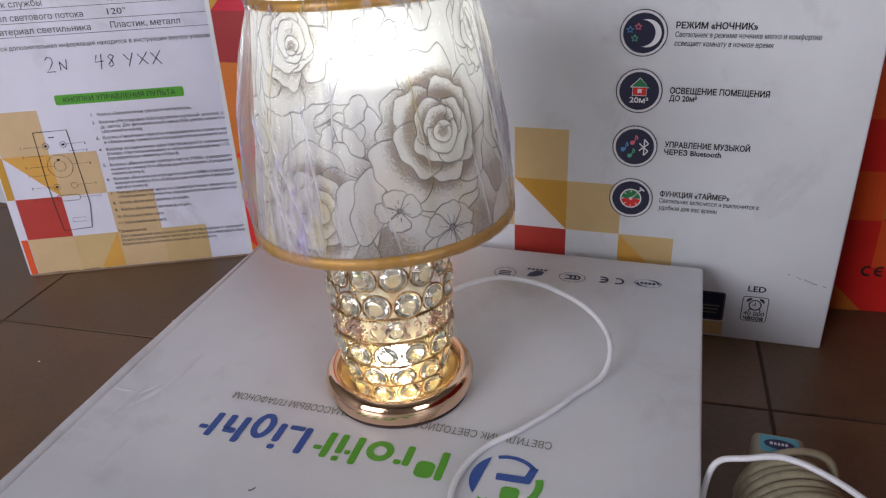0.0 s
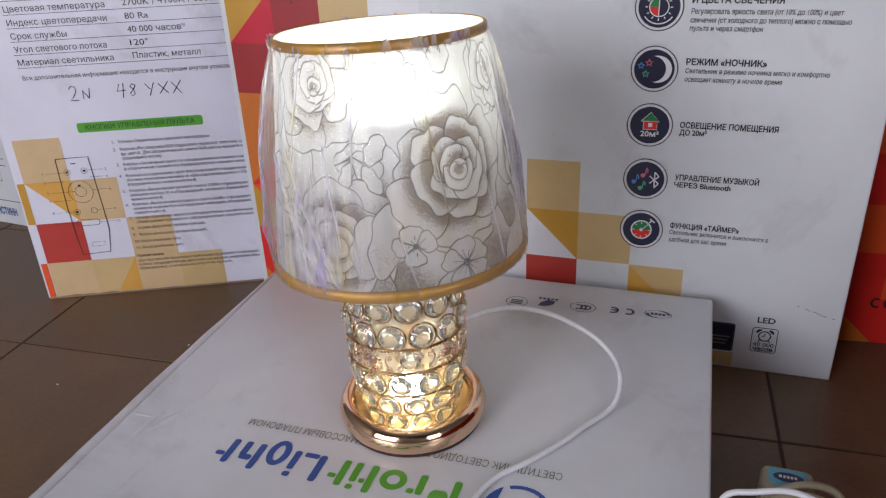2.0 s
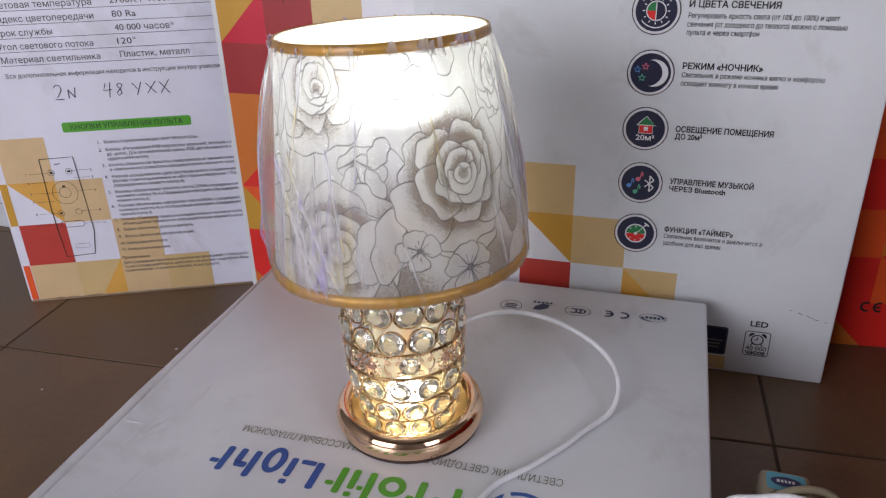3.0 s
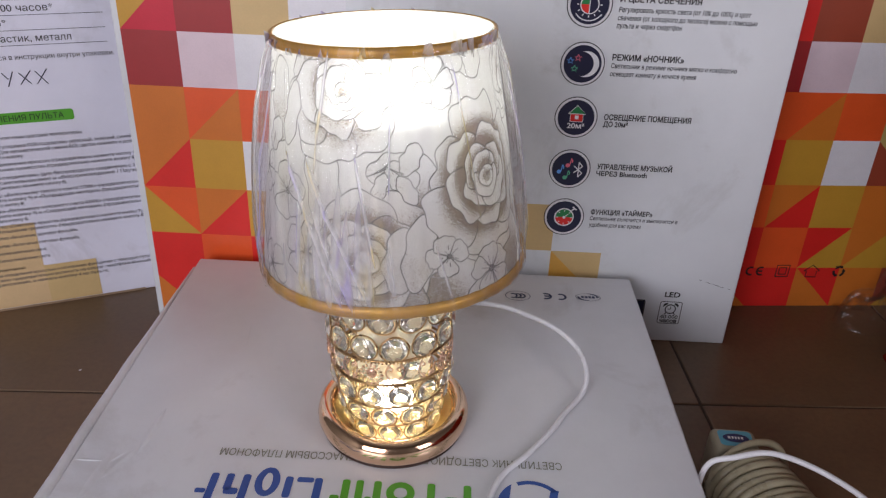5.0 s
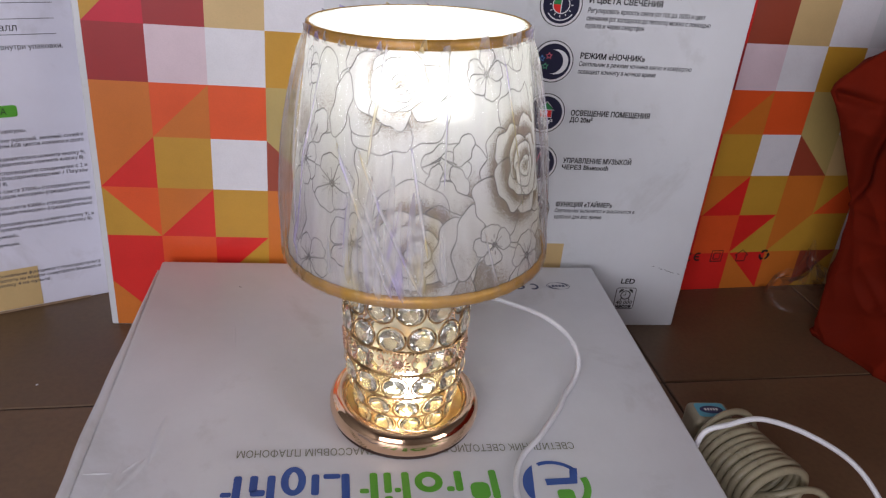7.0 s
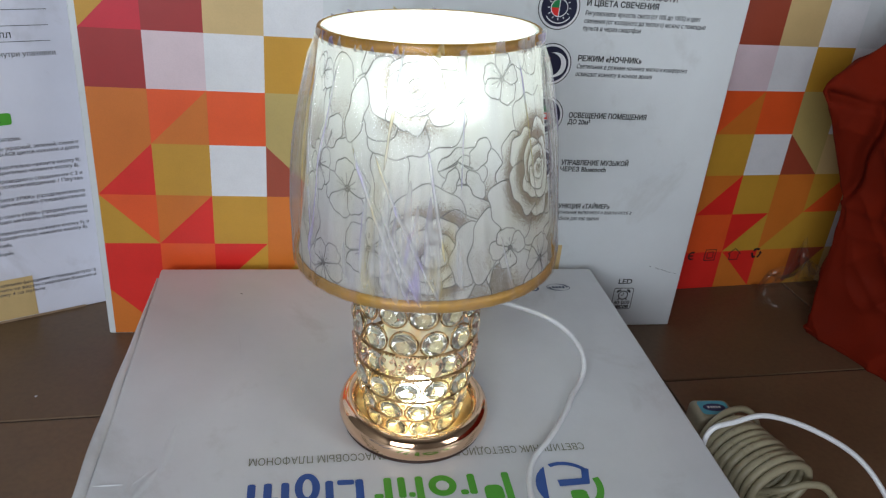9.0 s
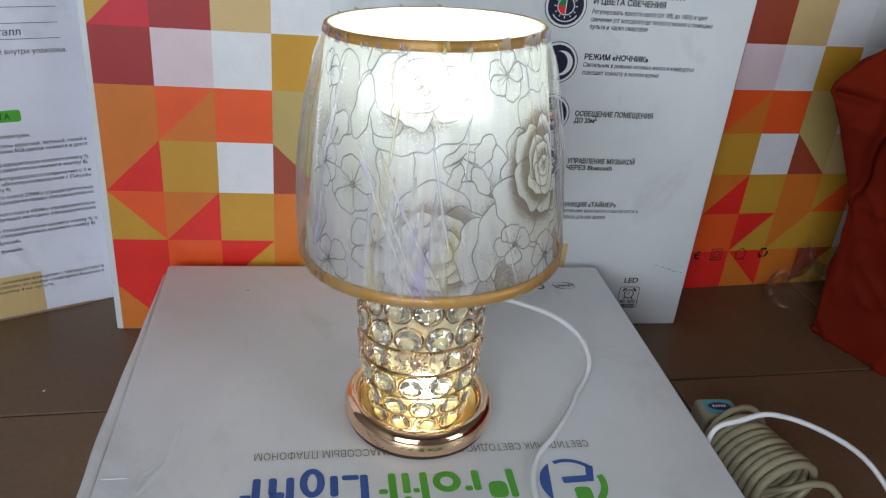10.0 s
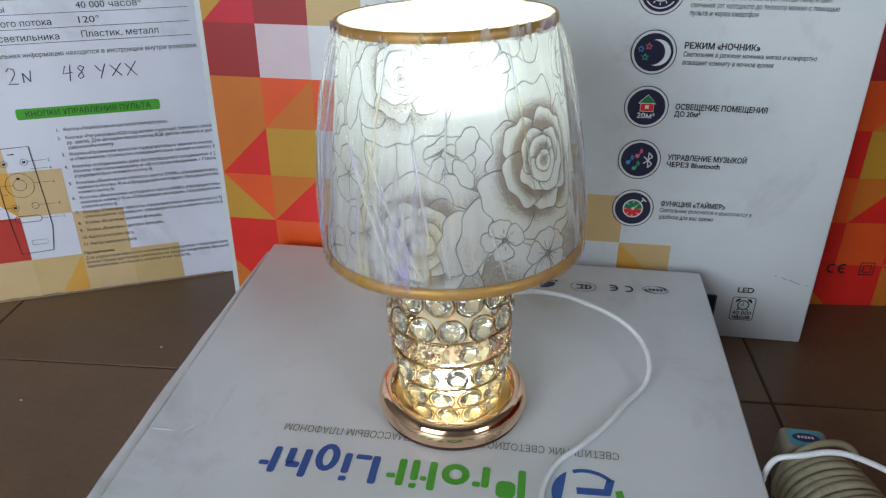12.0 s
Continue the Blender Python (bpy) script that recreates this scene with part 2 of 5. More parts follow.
M_CABLE = worn("beige_cable_rubber", (0.41, 0.360, 0.235, 1), 0.36, grain=500, stain=40, spread=0.14, bump=0.05)
M_PLUG = worn("beige_plug_plastic", (0.42, 0.37, 0.26, 1), 0.4, grain=600, stain=40, spread=0.14, bump=0.05)
M_CYAN = ink("label_cyan", lin(92, 178, 200))
M_DEEP = ink("label_deep_blue", lin(24, 40, 92))
M_CLOTH = worn("orange_red_fabric", (0.172, 0.011, 0.002, 1), 0.85, grain=900, stain=7, spread=0.22, bump=0.35)
M_CLOTH.node_tree.nodes["Principled BSDF"].inputs["Specular IOR Level"].default_value = 0.15
M_WALL = worn("painted_plaster", (0.28, 0.265, 0.25, 1), 0.8, grain=90, stain=2.5, spread=0.08, bump=0.1)
M_CEIL = worn("ceiling_paint", (0.42, 0.41, 0.40, 1), 0.85, grain=90, stain=2.0, spread=0.06, bump=0.1)
M_GROUT = worn("dark_grout", (0.080, 0.056, 0.040, 1), 0.9, grain=300, stain=20, spread=0.3, bump=0.3)
M_FRAME = worn("white_window_frame", (0.72, 0.72, 0.72, 1), 0.35, grain=300, stain=10, spread=0.05, bump=0.0)

# floor tile: brown glazed ceramic, each piece a little different
M_TILE = worn("brown_glazed_tile", (0.190, 0.117, 0.064, 1), 0.46, grain=170, stain=7, spread=0.22, bump=0.06, rspread=0.1)
_t = M_TILE.node_tree
_b = _t.nodes["Principled BSDF"]
_oi = _t.nodes.new("ShaderNodeObjectInfo")
_mx = _t.nodes.new("ShaderNodeMix")
_mx.data_type, _mx.blend_type = "RGBA", "MULTIPLY"
_mx.inputs[0].default_value = 1.0
_src = _b.inputs["Base Color"].links[0].from_socket
_t.links.new(_src, _mx.inputs[6])
_t.links.new(ramp(_t, _oi.outputs["Random"], [(0.0, (0.86, 0.86, 0.86, 1)), (1.0, (1.12, 1.08, 1.05, 1))]), _mx.inputs[7])
_t.links.new(_mx.outputs[2], _b.inputs["Base Color"])


# ---- builders ----
def mesh_of(bm, name, material, smooth=False):
    me = bpy.data.meshes.new(name)
    bm.normal_update()
    bm.to_mesh(me)
    bm.free()
    for m in (material if isinstance(material, (list, tuple)) else [material]):
        me.materials.append(m)
    if smooth:
        me.polygons.foreach_set("use_smooth", [True] * len(me.polygons))
    return me


def part(name, bm, material, parent=None, label="", smooth=False):
    """One mesh object out of a bmesh, under a thing or a part."""
    ob = new(name, mesh_of(bm, name, material, smooth))
    ob.parent = parent
    return tagged(ob, label)


def thing(name, m, label, category, group="", kind=""):
    ob = new(name)
    ob.empty_display_size = 0.05
    ob.matrix_world = m
    return tagged(ob, label, category, group, kind)


def box_bm(x0, y0, z0, x1, y1, z1, bevel=0.0, segs=2):
    bm = bmesh.new()
    bmesh.ops.create_cube(bm, size=1, matrix=Matrix.Translation(((x0 + x1) / 2, (y0 + y1) / 2, (z0 + z1) / 2)) @ Matrix.Diagonal((x1 - x0, y1 - y0, z1 - z0, 1)))
    if bevel:
        bmesh.ops.bevel(bm, geom=bm.edges[:], offset=bevel, segments=segs, affect="EDGES", profile=0.6)
    return bm


def lathe(profile, segs=64, close=False):
    """A turned form about z from (r, z) pairs."""
    bm = bmesh.new()
    rings = []
    for r, z in profile:
        rings.append([bm.verts.new((r * math.cos(2 * math.pi * i / segs), r * math.sin(2 * math.pi * i / segs), z)) for i in range(segs)])
    for a, b in zip(rings, rings[1:] + ([rings[0]] if close else [])):
        for i in range(segs):
            j = (i + 1) % segs
            bm.faces.new((a[i], a[j], b[j], b[i]))
    return bm


def smooth_path(points, steps=8):
    """Catmull-Rom through the points."""
    p = [Vector(q) for q in points]
    p = [2 * p[0] - p[1]] + p + [2 * p[-1] - p[-2]]
    out = []
    for i in range(1, len(p) - 2):
        for k in range(steps):
            t = k / steps
            a, b, c, d = p[i - 1], p[i], p[i + 1], p[i + 2]
            out.append(0.5 * ((2 * b) + (c - a) * t + (2 * a - 5 * b + 4 * c - d) * t * t + (3 * b - a - 3 * c + d) * t ** 3))
    out.append(p[-2])
    return out


def tube(points, radius, segs=8, closed=False):
    """A round rod along a list of points."""
    bm = bmesh.new()
    pts = [Vector(q) for q in points]
    n = len(pts)
    up = Vector((0, 0, 1))
    rings = []
    side = None
    for i in range(n):
        d = (pts[(i + 1) % n] - pts[i - 1]) if closed else (pts[min(i + 1, n - 1)] - pts[max(i - 1, 0)])
        d.normalize()
        if side is None:
            side = d.cross(up if abs(d.z) < 0.9 else Vector((1, 0, 0))).normalized()
        else:
            side = (side - d * side.dot(d)).normalized()
        o = d.cross(side)
        rings.append([bm.verts.new(pts[i] + radius * (math.cos(2 * math.pi * k / segs) * side + math.sin(2 * math.pi * k / segs) * o)) for k in range(segs)])
    pairs = list(zip(rings, rings[1:])) + ([(rings[-1], rings[0])] if closed else [])
    for a, b in pairs:
        for k in range(segs):
            j = (k + 1) % segs
            bm.faces.new((a[k], a[j], b[j], b[k]))
    if not closed:
        bm.faces.new(rings[0][::-1])
        bm.faces.new(rings[-1])
    return bm


# flat prints live in a face's own plane: x along it, y up it; 'face' turns them onto the carton
FACE = Matrix(((1, 0, 0, 0), (0, 0, -1, 0), (0, 1, 0, 0), (0, 0, 0, 1)))
LIFT = 0.0004


def poly(bm, pts, lift=LIFT, index=0):
    f = bm.faces.new([bm.verts.new((x, y, lift)) for x, y in pts])
    f.material_index = index
    return f


def disc_pts(x, y, r, n=40, a0=0.0, a1=360.0):
    return [(x + r * math.cos(radians(a0 + (a1 - a0) * i / n)), y + r * math.sin(radians(a0 + (a1 - a0) * i / n))) for i in range(n if a1 - a0 >= 360 else n + 1)]


def ring_into(bm, x, y, r0, r1, n=48, a0=0.0, a1=360.0, lift=LIFT, index=0):
    def ring_verts(r):
        return [bm.verts.new((x + r * math.cos(radians(a0 + (a1 - a0) * i / n)), y + r * math.sin(radians(a0 + (a1 - a0) * i / n)), lift)) for i in range(n + 1)]
    a, b = ring_verts(r0), ring_verts(r1)
    for i in range(n):
        f = bm.faces.new((a[i], b[i], b[i + 1], a[i + 1]))
        f.material_index = index


def stroke_into(bm, pts, w, lift=LIFT, index=0):
    """A pen stroke of width w through points of a plane."""
    p = [Vector((x, y)) for x, y in pts]
    left, right = [], []
    for i in range(len(p)):
        d = (p[min(i + 1, len(p) - 1)] - p[max(i - 1, 0)]).normalized()
        n = Vector((-d.y, d.x)) * w / 2
        left.append(bm.verts.new((*(p[i] + n), lift)))
        right.append(bm.verts.new((*(p[i] - n), lift)))
    for i in range(len(p) - 1):
        f = bm.faces.new((left[i], right[i], right[i + 1], left[i + 1]))
        f.material_index = index


def rounded(x0, y0, x1, y1, r, n=5):
    pts = []
    for cx, cy, a in ((x1 - r, y0 + r, -90), (x1 - r, y1 - r, 0), (x0 + r, y1 - r, 90), (x0 + r, y0 + r, 180)):
        pts += [(cx + r * math.cos(radians(a + 90 * i / n)), cy + r * math.sin(radians(a + 90 * i / n))) for i in range(n + 1)]
    return pts


def print_part(name, bm, material, parent, face=FACE, label=""):
    bm.transform(face)
    return part(name, bm, material, parent, label)


from mathutils.geometry import delaunay_2d_cdt

GLYPHS = {}


def font_mesh(body):
    """The built-in font's outline of a few characters as points and edges."""
    c = bpy.data.curves.new("glyph", "FONT")
    c.body, c.size, c.resolution_u, c.fill_mode = body, 1.0, 3, "NONE"
    o = bpy.data.objects.new("glyph", c)
    scene.collection.objects.link(o)
    bpy.context.view_layer.update()
    me = bpy.data.meshes.new_from_object(o)
    vs = [(v.co.x, v.co.y) for v in me.vertices]
    es = [tuple(e.vertices) for e in me.edges]
    bpy.data.objects.remove(o)
    bpy.data.curves.remove(c)
    bpy.data.meshes.remove(me)
    return vs, es


def outlines(vs, es):
    """Closed rings of points out of loose edges, each point once."""
    near = {}
    for p, q in es:
        near.setdefault(p, []).append(q)
        near.setdefault(q, []).append(p)
    rings, seen = [], set()
    for start in sorted(near):
        if start in seen:
            continue
        ring, at = [], start
        while at is not None:
            seen.add(at)
            ring.append(vs[at])
            at = next((k for k in near[at] if k not in seen), None)
        clean = [p for i, p in enumerate(ring) if (Vector(p) - Vector(ring[i - 1])).length > 0.0008]
        if len(clean) > 2:
            rings.append(clean)
    return rings


def winding(x, y, rings):
    """How often the rings turn round a point: not zero is ink."""
    n = 0
    for ring in rings:
        for (x0, y0), (x1, y1) in zip(ring, ring[1:] + ring[:1]):
            if (y0 > y) != (y1 > y) and x < x0 + (y - y0) * (x1 - x0) / (y1 - y0):
                n += 1 if y1 > y0 else -1
    return n


def ring_area(ring):
    return 0.5 * sum(x0 * y1 - x1 * y0 for (x0, y0), (x1, y1) in zip(ring, ring[1:] + ring[:1]))


def fatten(ring, by):
    """A ring pushed away from its ink, to make the letter bolder."""
    out, n = [], len(ring)
    for i, p in enumerate(ring):
        d0 = (Vector(p) - Vector(ring[i - 1])).normalized()
        d1 = (Vector(ring[(i + 1) % n]) - Vector(p)).normalized()
        t = d0 + d1
        t = t.normalized() if t.length > 0.05 else d1
        k = by / max(0.6, t.dot(d1))
        out.append((p[0] + t.y * k, p[1] - t.x * k))
    return out


def glyph(ch, bold):
    """One character, cleanly filled, with its advance."""
    key = (ch, bold)
    if key not in GLYPHS:
        end = max(x for x, _ in font_mesh("H")[0])
        adv = max(x for x, _ in font_mesh(ch + "H")[0]) - end
        vs, fs = [], []
        if ch != " ":
            thin = outlines(*font_mesh(ch))
            turn = 1.0 if ring_area(max(thin, key=lambda r: abs(ring_area(r)))) > 0 else -1.0
            rings = [fatten(r, bold * turn) for r in thin]
            pts, edges = [], []
            for r in rings:
                n0, n = len(pts), len(r)
                pts += [Vector(p) for p in r]
                edges += [(n0 + i, n0 + (i + 1) % n) for i in range(n)]
            cv, _, cf, _, _, _ = delaunay_2d_cdt(pts, edges, [], 0, 0.0002)
            for f in cf:
                cx, cy = sum(cv[k].x for k in f) / len(f), sum(cv[k].y for k in f) / len(f)
                if winding(cx, cy, rings):
                    fs.append(tuple(f))
            vs = [(v.x, v.y) for v in cv]
        GLYPHS[key] = (vs, fs, adv)
    return GLYPHS[key]


def words(body, x, y, size, parent, material=None, face=FACE, width=None, bold=0.0, lift=LIFT, slant=0.0, name="text_line"):
    """A printed line of words: x, y its start on the baseline, size the cap height, width its length."""
    verts, faces, at = [], [], 0.0
    for ch in body:
        vs, fs, adv = glyph(ch, bold)
        n0 = len(verts)
        verts += [(at + a + slant * b, b) for a, b in vs]
        faces += [tuple(n0 + k for k in f) for f in fs]
        at += adv
    lo_, hi_ = min(v[0] for v in verts), max(v[0] for v in verts)
    s = size / 0.69
    sx = width / (hi_ - lo_) if width else s
    m = face @ Matrix.Translation((x - (lo_ * sx if width else 0), y, lift))
    me = bpy.data.meshes.new(name)
    me.from_pydata([m @ Vector((a * sx, b * s, 0)) for a, b in verts], [], faces)
    me.materials.append(material or M_BLACK)
    ob = new(name, me)
    ob.parent = parent
    return ob

# ---- the room ----
# walls, ceiling and windows are unseen, added to close and light the room
X0, X1, Y0, Y1, H = -1.6, 1.9, -2.1, 1.1, 2.6


def wall_with_openings(name, axis, at, lo, hi, thick, holes=()):
    """A wall along x (axis 'x') or y, from floor to ceiling, with holes (a0, a1, z0, z1) through it."""
    pieces, edge_ = [], lo
    for a0, a1, z0, z1 in holes:
        pieces += [(edge_, a0, 0, H), (a0, a1, 0, z0), (a0, a1, z1, H)]
        edge_ = a1
    pieces.append((edge_, hi, 0, H))
    bm = bmesh.new()
    for a, b, c, d in pieces:
        if axis == "x":
            m = Matrix.Translation(((a + b) / 2, at + thick / 2, (c + d) / 2)) @ Matrix.Diagonal((b - a, abs(thick), d - c, 1))
        else:
            m = Matrix.Translation((at + thick / 2, (a + b) / 2, (c + d) / 2)) @ Matrix.Diagonal((abs(thick), b - a, d - c, 1))
        bmesh.ops.create_cube(bm, size=1, matrix=m)
    return tagged(part(name, bm, M_WALL), "plain painted plaster wall of the shop", "wall", kind="structure")


wall_with_openings("wall_north", "x", Y1, X0 - 0.15, X1 + 0.15, 0.15)
wall_with_openings("wall_south", "x", Y0, X0 - 0.15, X1 + 0.15, -0.15, [(-1.40, -0.20, 0.30, 1.40)])
wall_with_openings("wall_east", "y", X1, Y0, Y1, 0.15, [(-2.02, -1.22, 0.50, 1.60)])
wall_with_openings("wall_west", "y", X0, Y0, Y1, -0.15)
tagged(part("ceiling", box_bm(X0 - 0.15, Y0 - 0.15, H, X1 + 0.15, Y1 + 0.15, H + 0.1), M_CEIL), "plain off-white painted ceiling", "ceiling", kind="structure")


def window(name, m, w, h):
    win = thing(name, m, "white framed shop window added out of view, letting daylight in", "window", kind="structure")
    for nm, b in (("window_frame", (0, 0, 0, w, 0.06, 0.05)), ("window_frame", (0, 0, h - 0.05, w, 0.06, h)), ("window_frame", (0, 0, 0.05, 0.05, 0.06, h - 0.05)),
                  ("window_frame", (w - 0.05, 0, 0.05, w, 0.06, h - 0.05)), ("mullion", (w / 2 - 0.025, 0.003, 0.05, w / 2 + 0.025, 0.057, h - 0.05))):
        part(nm, box_bm(*b, bevel=0.004), M_FRAME, win)


window("window_1", pose(X1 + 0.13, -2.02, 0.50, 0, 0, 90), 0.8, 1.1)
window("window_2", pose(-1.40, Y0 - 0.13, 0.30), 1.2, 1.1)

floor = tagged(part("floor", box_bm(X0, Y0, -0.05, X1, Y1, -0.0016), M_GROUT), "dark brown glazed tile floor with dark joints", "floor", kind="structure")


# ---- cartons ----
def mosaic(parent, cells, u0, s, z0, face=FACE):
    """Printed squares: (column, row, colour) or (column, row, corner, colour, other colour) for a square cut by a diagonal."""
    used = sorted({c for cell in cells for c in cell[2:] if c in INKS})
    bm = bmesh.new()
    for cell in cells:
        x, y = u0 + cell[0] * s, z0 + cell[1] * s
        q = dict(bl=(x, y), br=(x + s, y), tr=(x + s, y + s), tl=(x, y + s))
        if len(cell) == 3:
            poly(bm, [q[k] for k in ("bl", "br", "tr", "tl")], index=used.index(cell[2]))
        else:
            order = ["bl", "br", "tr", "tl"]
            i = order.index(cell[2])
            a, b, c, d = (order[(i + k) % 4] for k in range(4))
            poly(bm, [q[d], q[a], q[b]], index=used.index(cell[3]))
            poly(bm, [q[b], q[c], q[d]], index=used.index(cell[4]))
    return print_part("mosaic_print", bm, [INKS[k] for k in used], parent, face, "printed mosaic of orange, red and mustard squares")


FRONT = [
    (0, 0, "bl", "amber", "red"), (1, 0, "br", "red", "amber"), (2, 0, "br", "magenta", "orange"), (3, 0, "mustard"), (4, 0, "tl", "brown", "mustard"), (5, 0, "beige"),
    (0, 1, "red"), (1, 1, "orange"), (2, 1, "br", "mustard", "red"), (3, 1, "tl", "amber", "mustard"), (4, 1, "mustard"), (5, 1, "white"), (6, 1, "brick"), (8, 1, "bl", "honey", "beige"),
    (0, 2, "bl", "mustard", "orange"), (1, 2, "br", "red", "amber"), (2, 2, "mustard"), (3, 2, "amber"), (4, 2, "tl", "mustard", "orange"), (5, 2, "sand"), (6, 2, "bl", "white", "mustard"), (7, 2, "beige"),
    (0, 3, "br", "red", "amber"), (1, 3, "mustard"), (2, 3, "white"), (3, 3, "bl", "brown", "olive"), (4, 3, "beige"), (6, 3, "beige"),
    (0, 4, "amber"), (1, 4, "tl", "orange", "amber"), (2, 4, "orange"), (3, 4, "olive"), (4, 4, "white"),
    (0, 5, "crimson"), (1, 5, "pink"), (2, 5, "white"), (3, 5, "mustard"), (4, 5, "white"),
    (0, 6, "tl", "mustard", "magenta"), (1, 6, "crimson"), (2, 6, "beige"), (3, 6, "white"),
    (0, 7, "red"), (1, 7, "amber"), (2, 7, "tl", "mustard", "orange"), (0, 8, "amber"), (1, 8, "mustard")]


def carton(name, m, w, d, h, label, group="", white=None):
    """A closed carton: body with soft edges, lid flaps on its top, taped seam. Origin: front lower corner, front along x."""
    c = thing(name, m, label, "box", group)
    bm = box_bm(0, 0, 0, w, d, h, 0.0025, 3)
    part("body", bm, white or M_WHITE, c)
    return c


# tall standing carton with the printed mosaic front
stand = carton("carton", pose(-0.297, 0.2454, 0.0), 0.702, 0.105, 0.66, "tall white carton with orange mosaic print standing on the floor", "lamp cartons")
part("lid_flap", box_bm(0.004, 0.006, 0.66, 0.695, 0.050, 0.6615, 0.0006, 1), M_WHITE, stand)
part("lid_flap", box_bm(0.004, 0.054, 0.66, 0.695, 0.099, 0.6615, 0.0006, 1), M_WHITE, stand)
SX, S = 0.297, 0.0587
mosaic(stand, FRONT, 0.0073, S, 0.0015)


def ce_mark(bm, x, y, h, lift, stretch=1.05):
    """Two open round letters built from arcs of one stroke."""
    R = h / 2
    for k, cx_ in enumerate((x + R, x + R + 1.95 * R * stretch)):
        ring_into(bm, cx_, y + R, R * 0.62, R, 28, 62, 298, lift)
        if k:
            stroke_into(bm, [(cx_ - R * 0.9, y + R), (cx_ + R * 0.28, y + R)], R * 0.34, lift + 0.00005)


def icon(x, y, parent):
    bm = bmesh.new()
    ring_into(bm, x, y, 0.0220, 0.0229, lift=2 * LIFT)
    part_ = print_part("icon_ring", bm, M_BLACK, parent)
    bm = bmesh.new()
    poly(bm, disc_pts(x, y, 0.0217), 2 * LIFT)
    print_part("icon_rim", bm, M_PURE, parent)
    bm = bmesh.new()
    poly(bm, disc_pts(x, y, 0.0195), 3 * LIFT)
    return print_part("icon", bm, M_NAVY, parent, label="dark navy round icon")


def star_pts(x, y, r):
    return [(x + (r if i % 2 == 0 else r * 0.42) * math.sin(math.pi * i / 5), y + (r if i % 2 == 0 else r * 0.42) * math.cos(math.pi * i / 5)) for i in range(10)]


def outline(bm, pts, w, lift, index=0):
    stroke_into(bm, list(pts) + [pts[0]], w, lift, index)


L2, L3 = 2 * LIFT, 3 * LIFT
IX = 0.1912 + SX
# brightness icon
k = icon(IX, 0.3964, stand)
bm = bmesh.new()
poly(bm, disc_pts(IX, 0.3964, 0.0085, 20, 90, 180) + [(IX, 0.3964)], 4 * LIFT, 0)
poly(bm, disc_pts(IX, 0.3964, 0.0085, 20, 180, 270) + [(IX, 0.3964)], 4 * LIFT, 1)
ring_into(bm, IX, 0.3964, 0.0085, 0.0095, lift=4 * LIFT, index=2)
stroke_into(bm, [(IX, 0.3879), (IX, 0.4049)], 0.0009, 5 * LIFT, 2)
for a in range(0, 360, 30):
    stroke_into(bm, [(IX + r * math.cos(radians(a)), 0.3964 + r * math.sin(radians(a))) for r in (0.0105, 0.0128)], 0.0010, 4 * LIFT, 2)
ring_into(bm, IX, 0.3964, 0.0152, 0.0164, a0=215, a1=325, lift=4 * LIFT, index=2)
ring_into(bm, IX, 0.3964, 0.0152, 0.0164, a0=35, a1=145, lift=4 * LIFT, index=2)
print_part("symbol", bm, [M_FOREST, INKS["red"], M_PURE], k)
# night icon
k = icon(IX, 0.3366, stand)
bm = bmesh.new()
outer = [(IX + 0.0035 + 0.0135 * math.cos(radians(a)), 0.3366 + 0.0135 * math.sin(radians(a))) for a in range(-112, 113, 8)]
inner = [(IX - 0.0015 + 0.0128 * math.cos(radians(a)), 0.3366 + 0.0128 * math.sin(radians(a))) for a in range(-90, 91, 6)]
for i in range(28):
    a, b = outer[i], outer[i + 1]
    c, d = inner[round((i + 1) * 30 / 28)], inner[round(i * 30 / 28)]
    poly(bm, [d, a, b, c], 4 * LIFT, 0)
for j, (dx, dy) in enumerate(((-0.0128, 0.0032), (-0.0052, 0.0062), (-0.0080, -0.0050))):
    outline(bm, star_pts(IX + dx, 0.3366 + dy, 0.0036), 0.0009, 4 * LIFT, 1 + j)
print_part("symbol", bm, [M_PURE, M_BLUE, M_ROSE, M_MINT], k)
# house icon
k = icon(IX, 0.279, stand)
bm = bmesh.new()
hx, hy = IX + 0.0005, 0.2835
poly(bm, [(hx - 0.0085, hy), (hx + 0.0085, hy), (hx, hy + 0.0085)], 4 * LIFT, 0)
poly(bm, [(hx - 0.0065, hy - 0.0085), (hx + 0.0065, hy - 0.0085), (hx + 0.0065, hy), (hx - 0.0065, hy)], 4 * LIFT, 1)
outline(bm, [(hx - 0.0092, hy - 0.0003), (hx + 0.0092, hy - 0.0003), (hx, hy + 0.0092)], 0.0008, 5 * LIFT, 2)
outline(bm, [(hx - 0.0068, hy - 0.0088), (hx + 0.0068, hy - 0.0088), (hx + 0.0068, hy), (hx - 0.0068, hy)], 0.0007, 5 * LIFT, 2)
poly(bm, [(hx - 0.002, hy - 0.006), (hx + 0.002, hy - 0.006), (hx + 0.002, hy - 0.002), (hx - 0.002, hy - 0.002)], 5 * LIFT, 2)
print_part("symbol", bm, [M_FOREST, INKS["red"], M_PURE], k)
words("20м²", IX - 0.0088, 0.2672, 0.0056, k, M_PURE, width=0.0185, bold=0.02, lift=4 * LIFT)
# music icon
k = icon(IX, 0.2198, stand)
bm = bmesh.new()
for j, (dx, dy) in enumerate(((-0.0105, -0.0005), (-0.0015, 0.0072), (-0.0035, -0.0072))):
    x, y = IX + dx, 0.2198 + dy
    poly(bm, disc_pts(x - 0.0012, y - 0.0028, 0.0024, 14), 4 * LIFT, j)
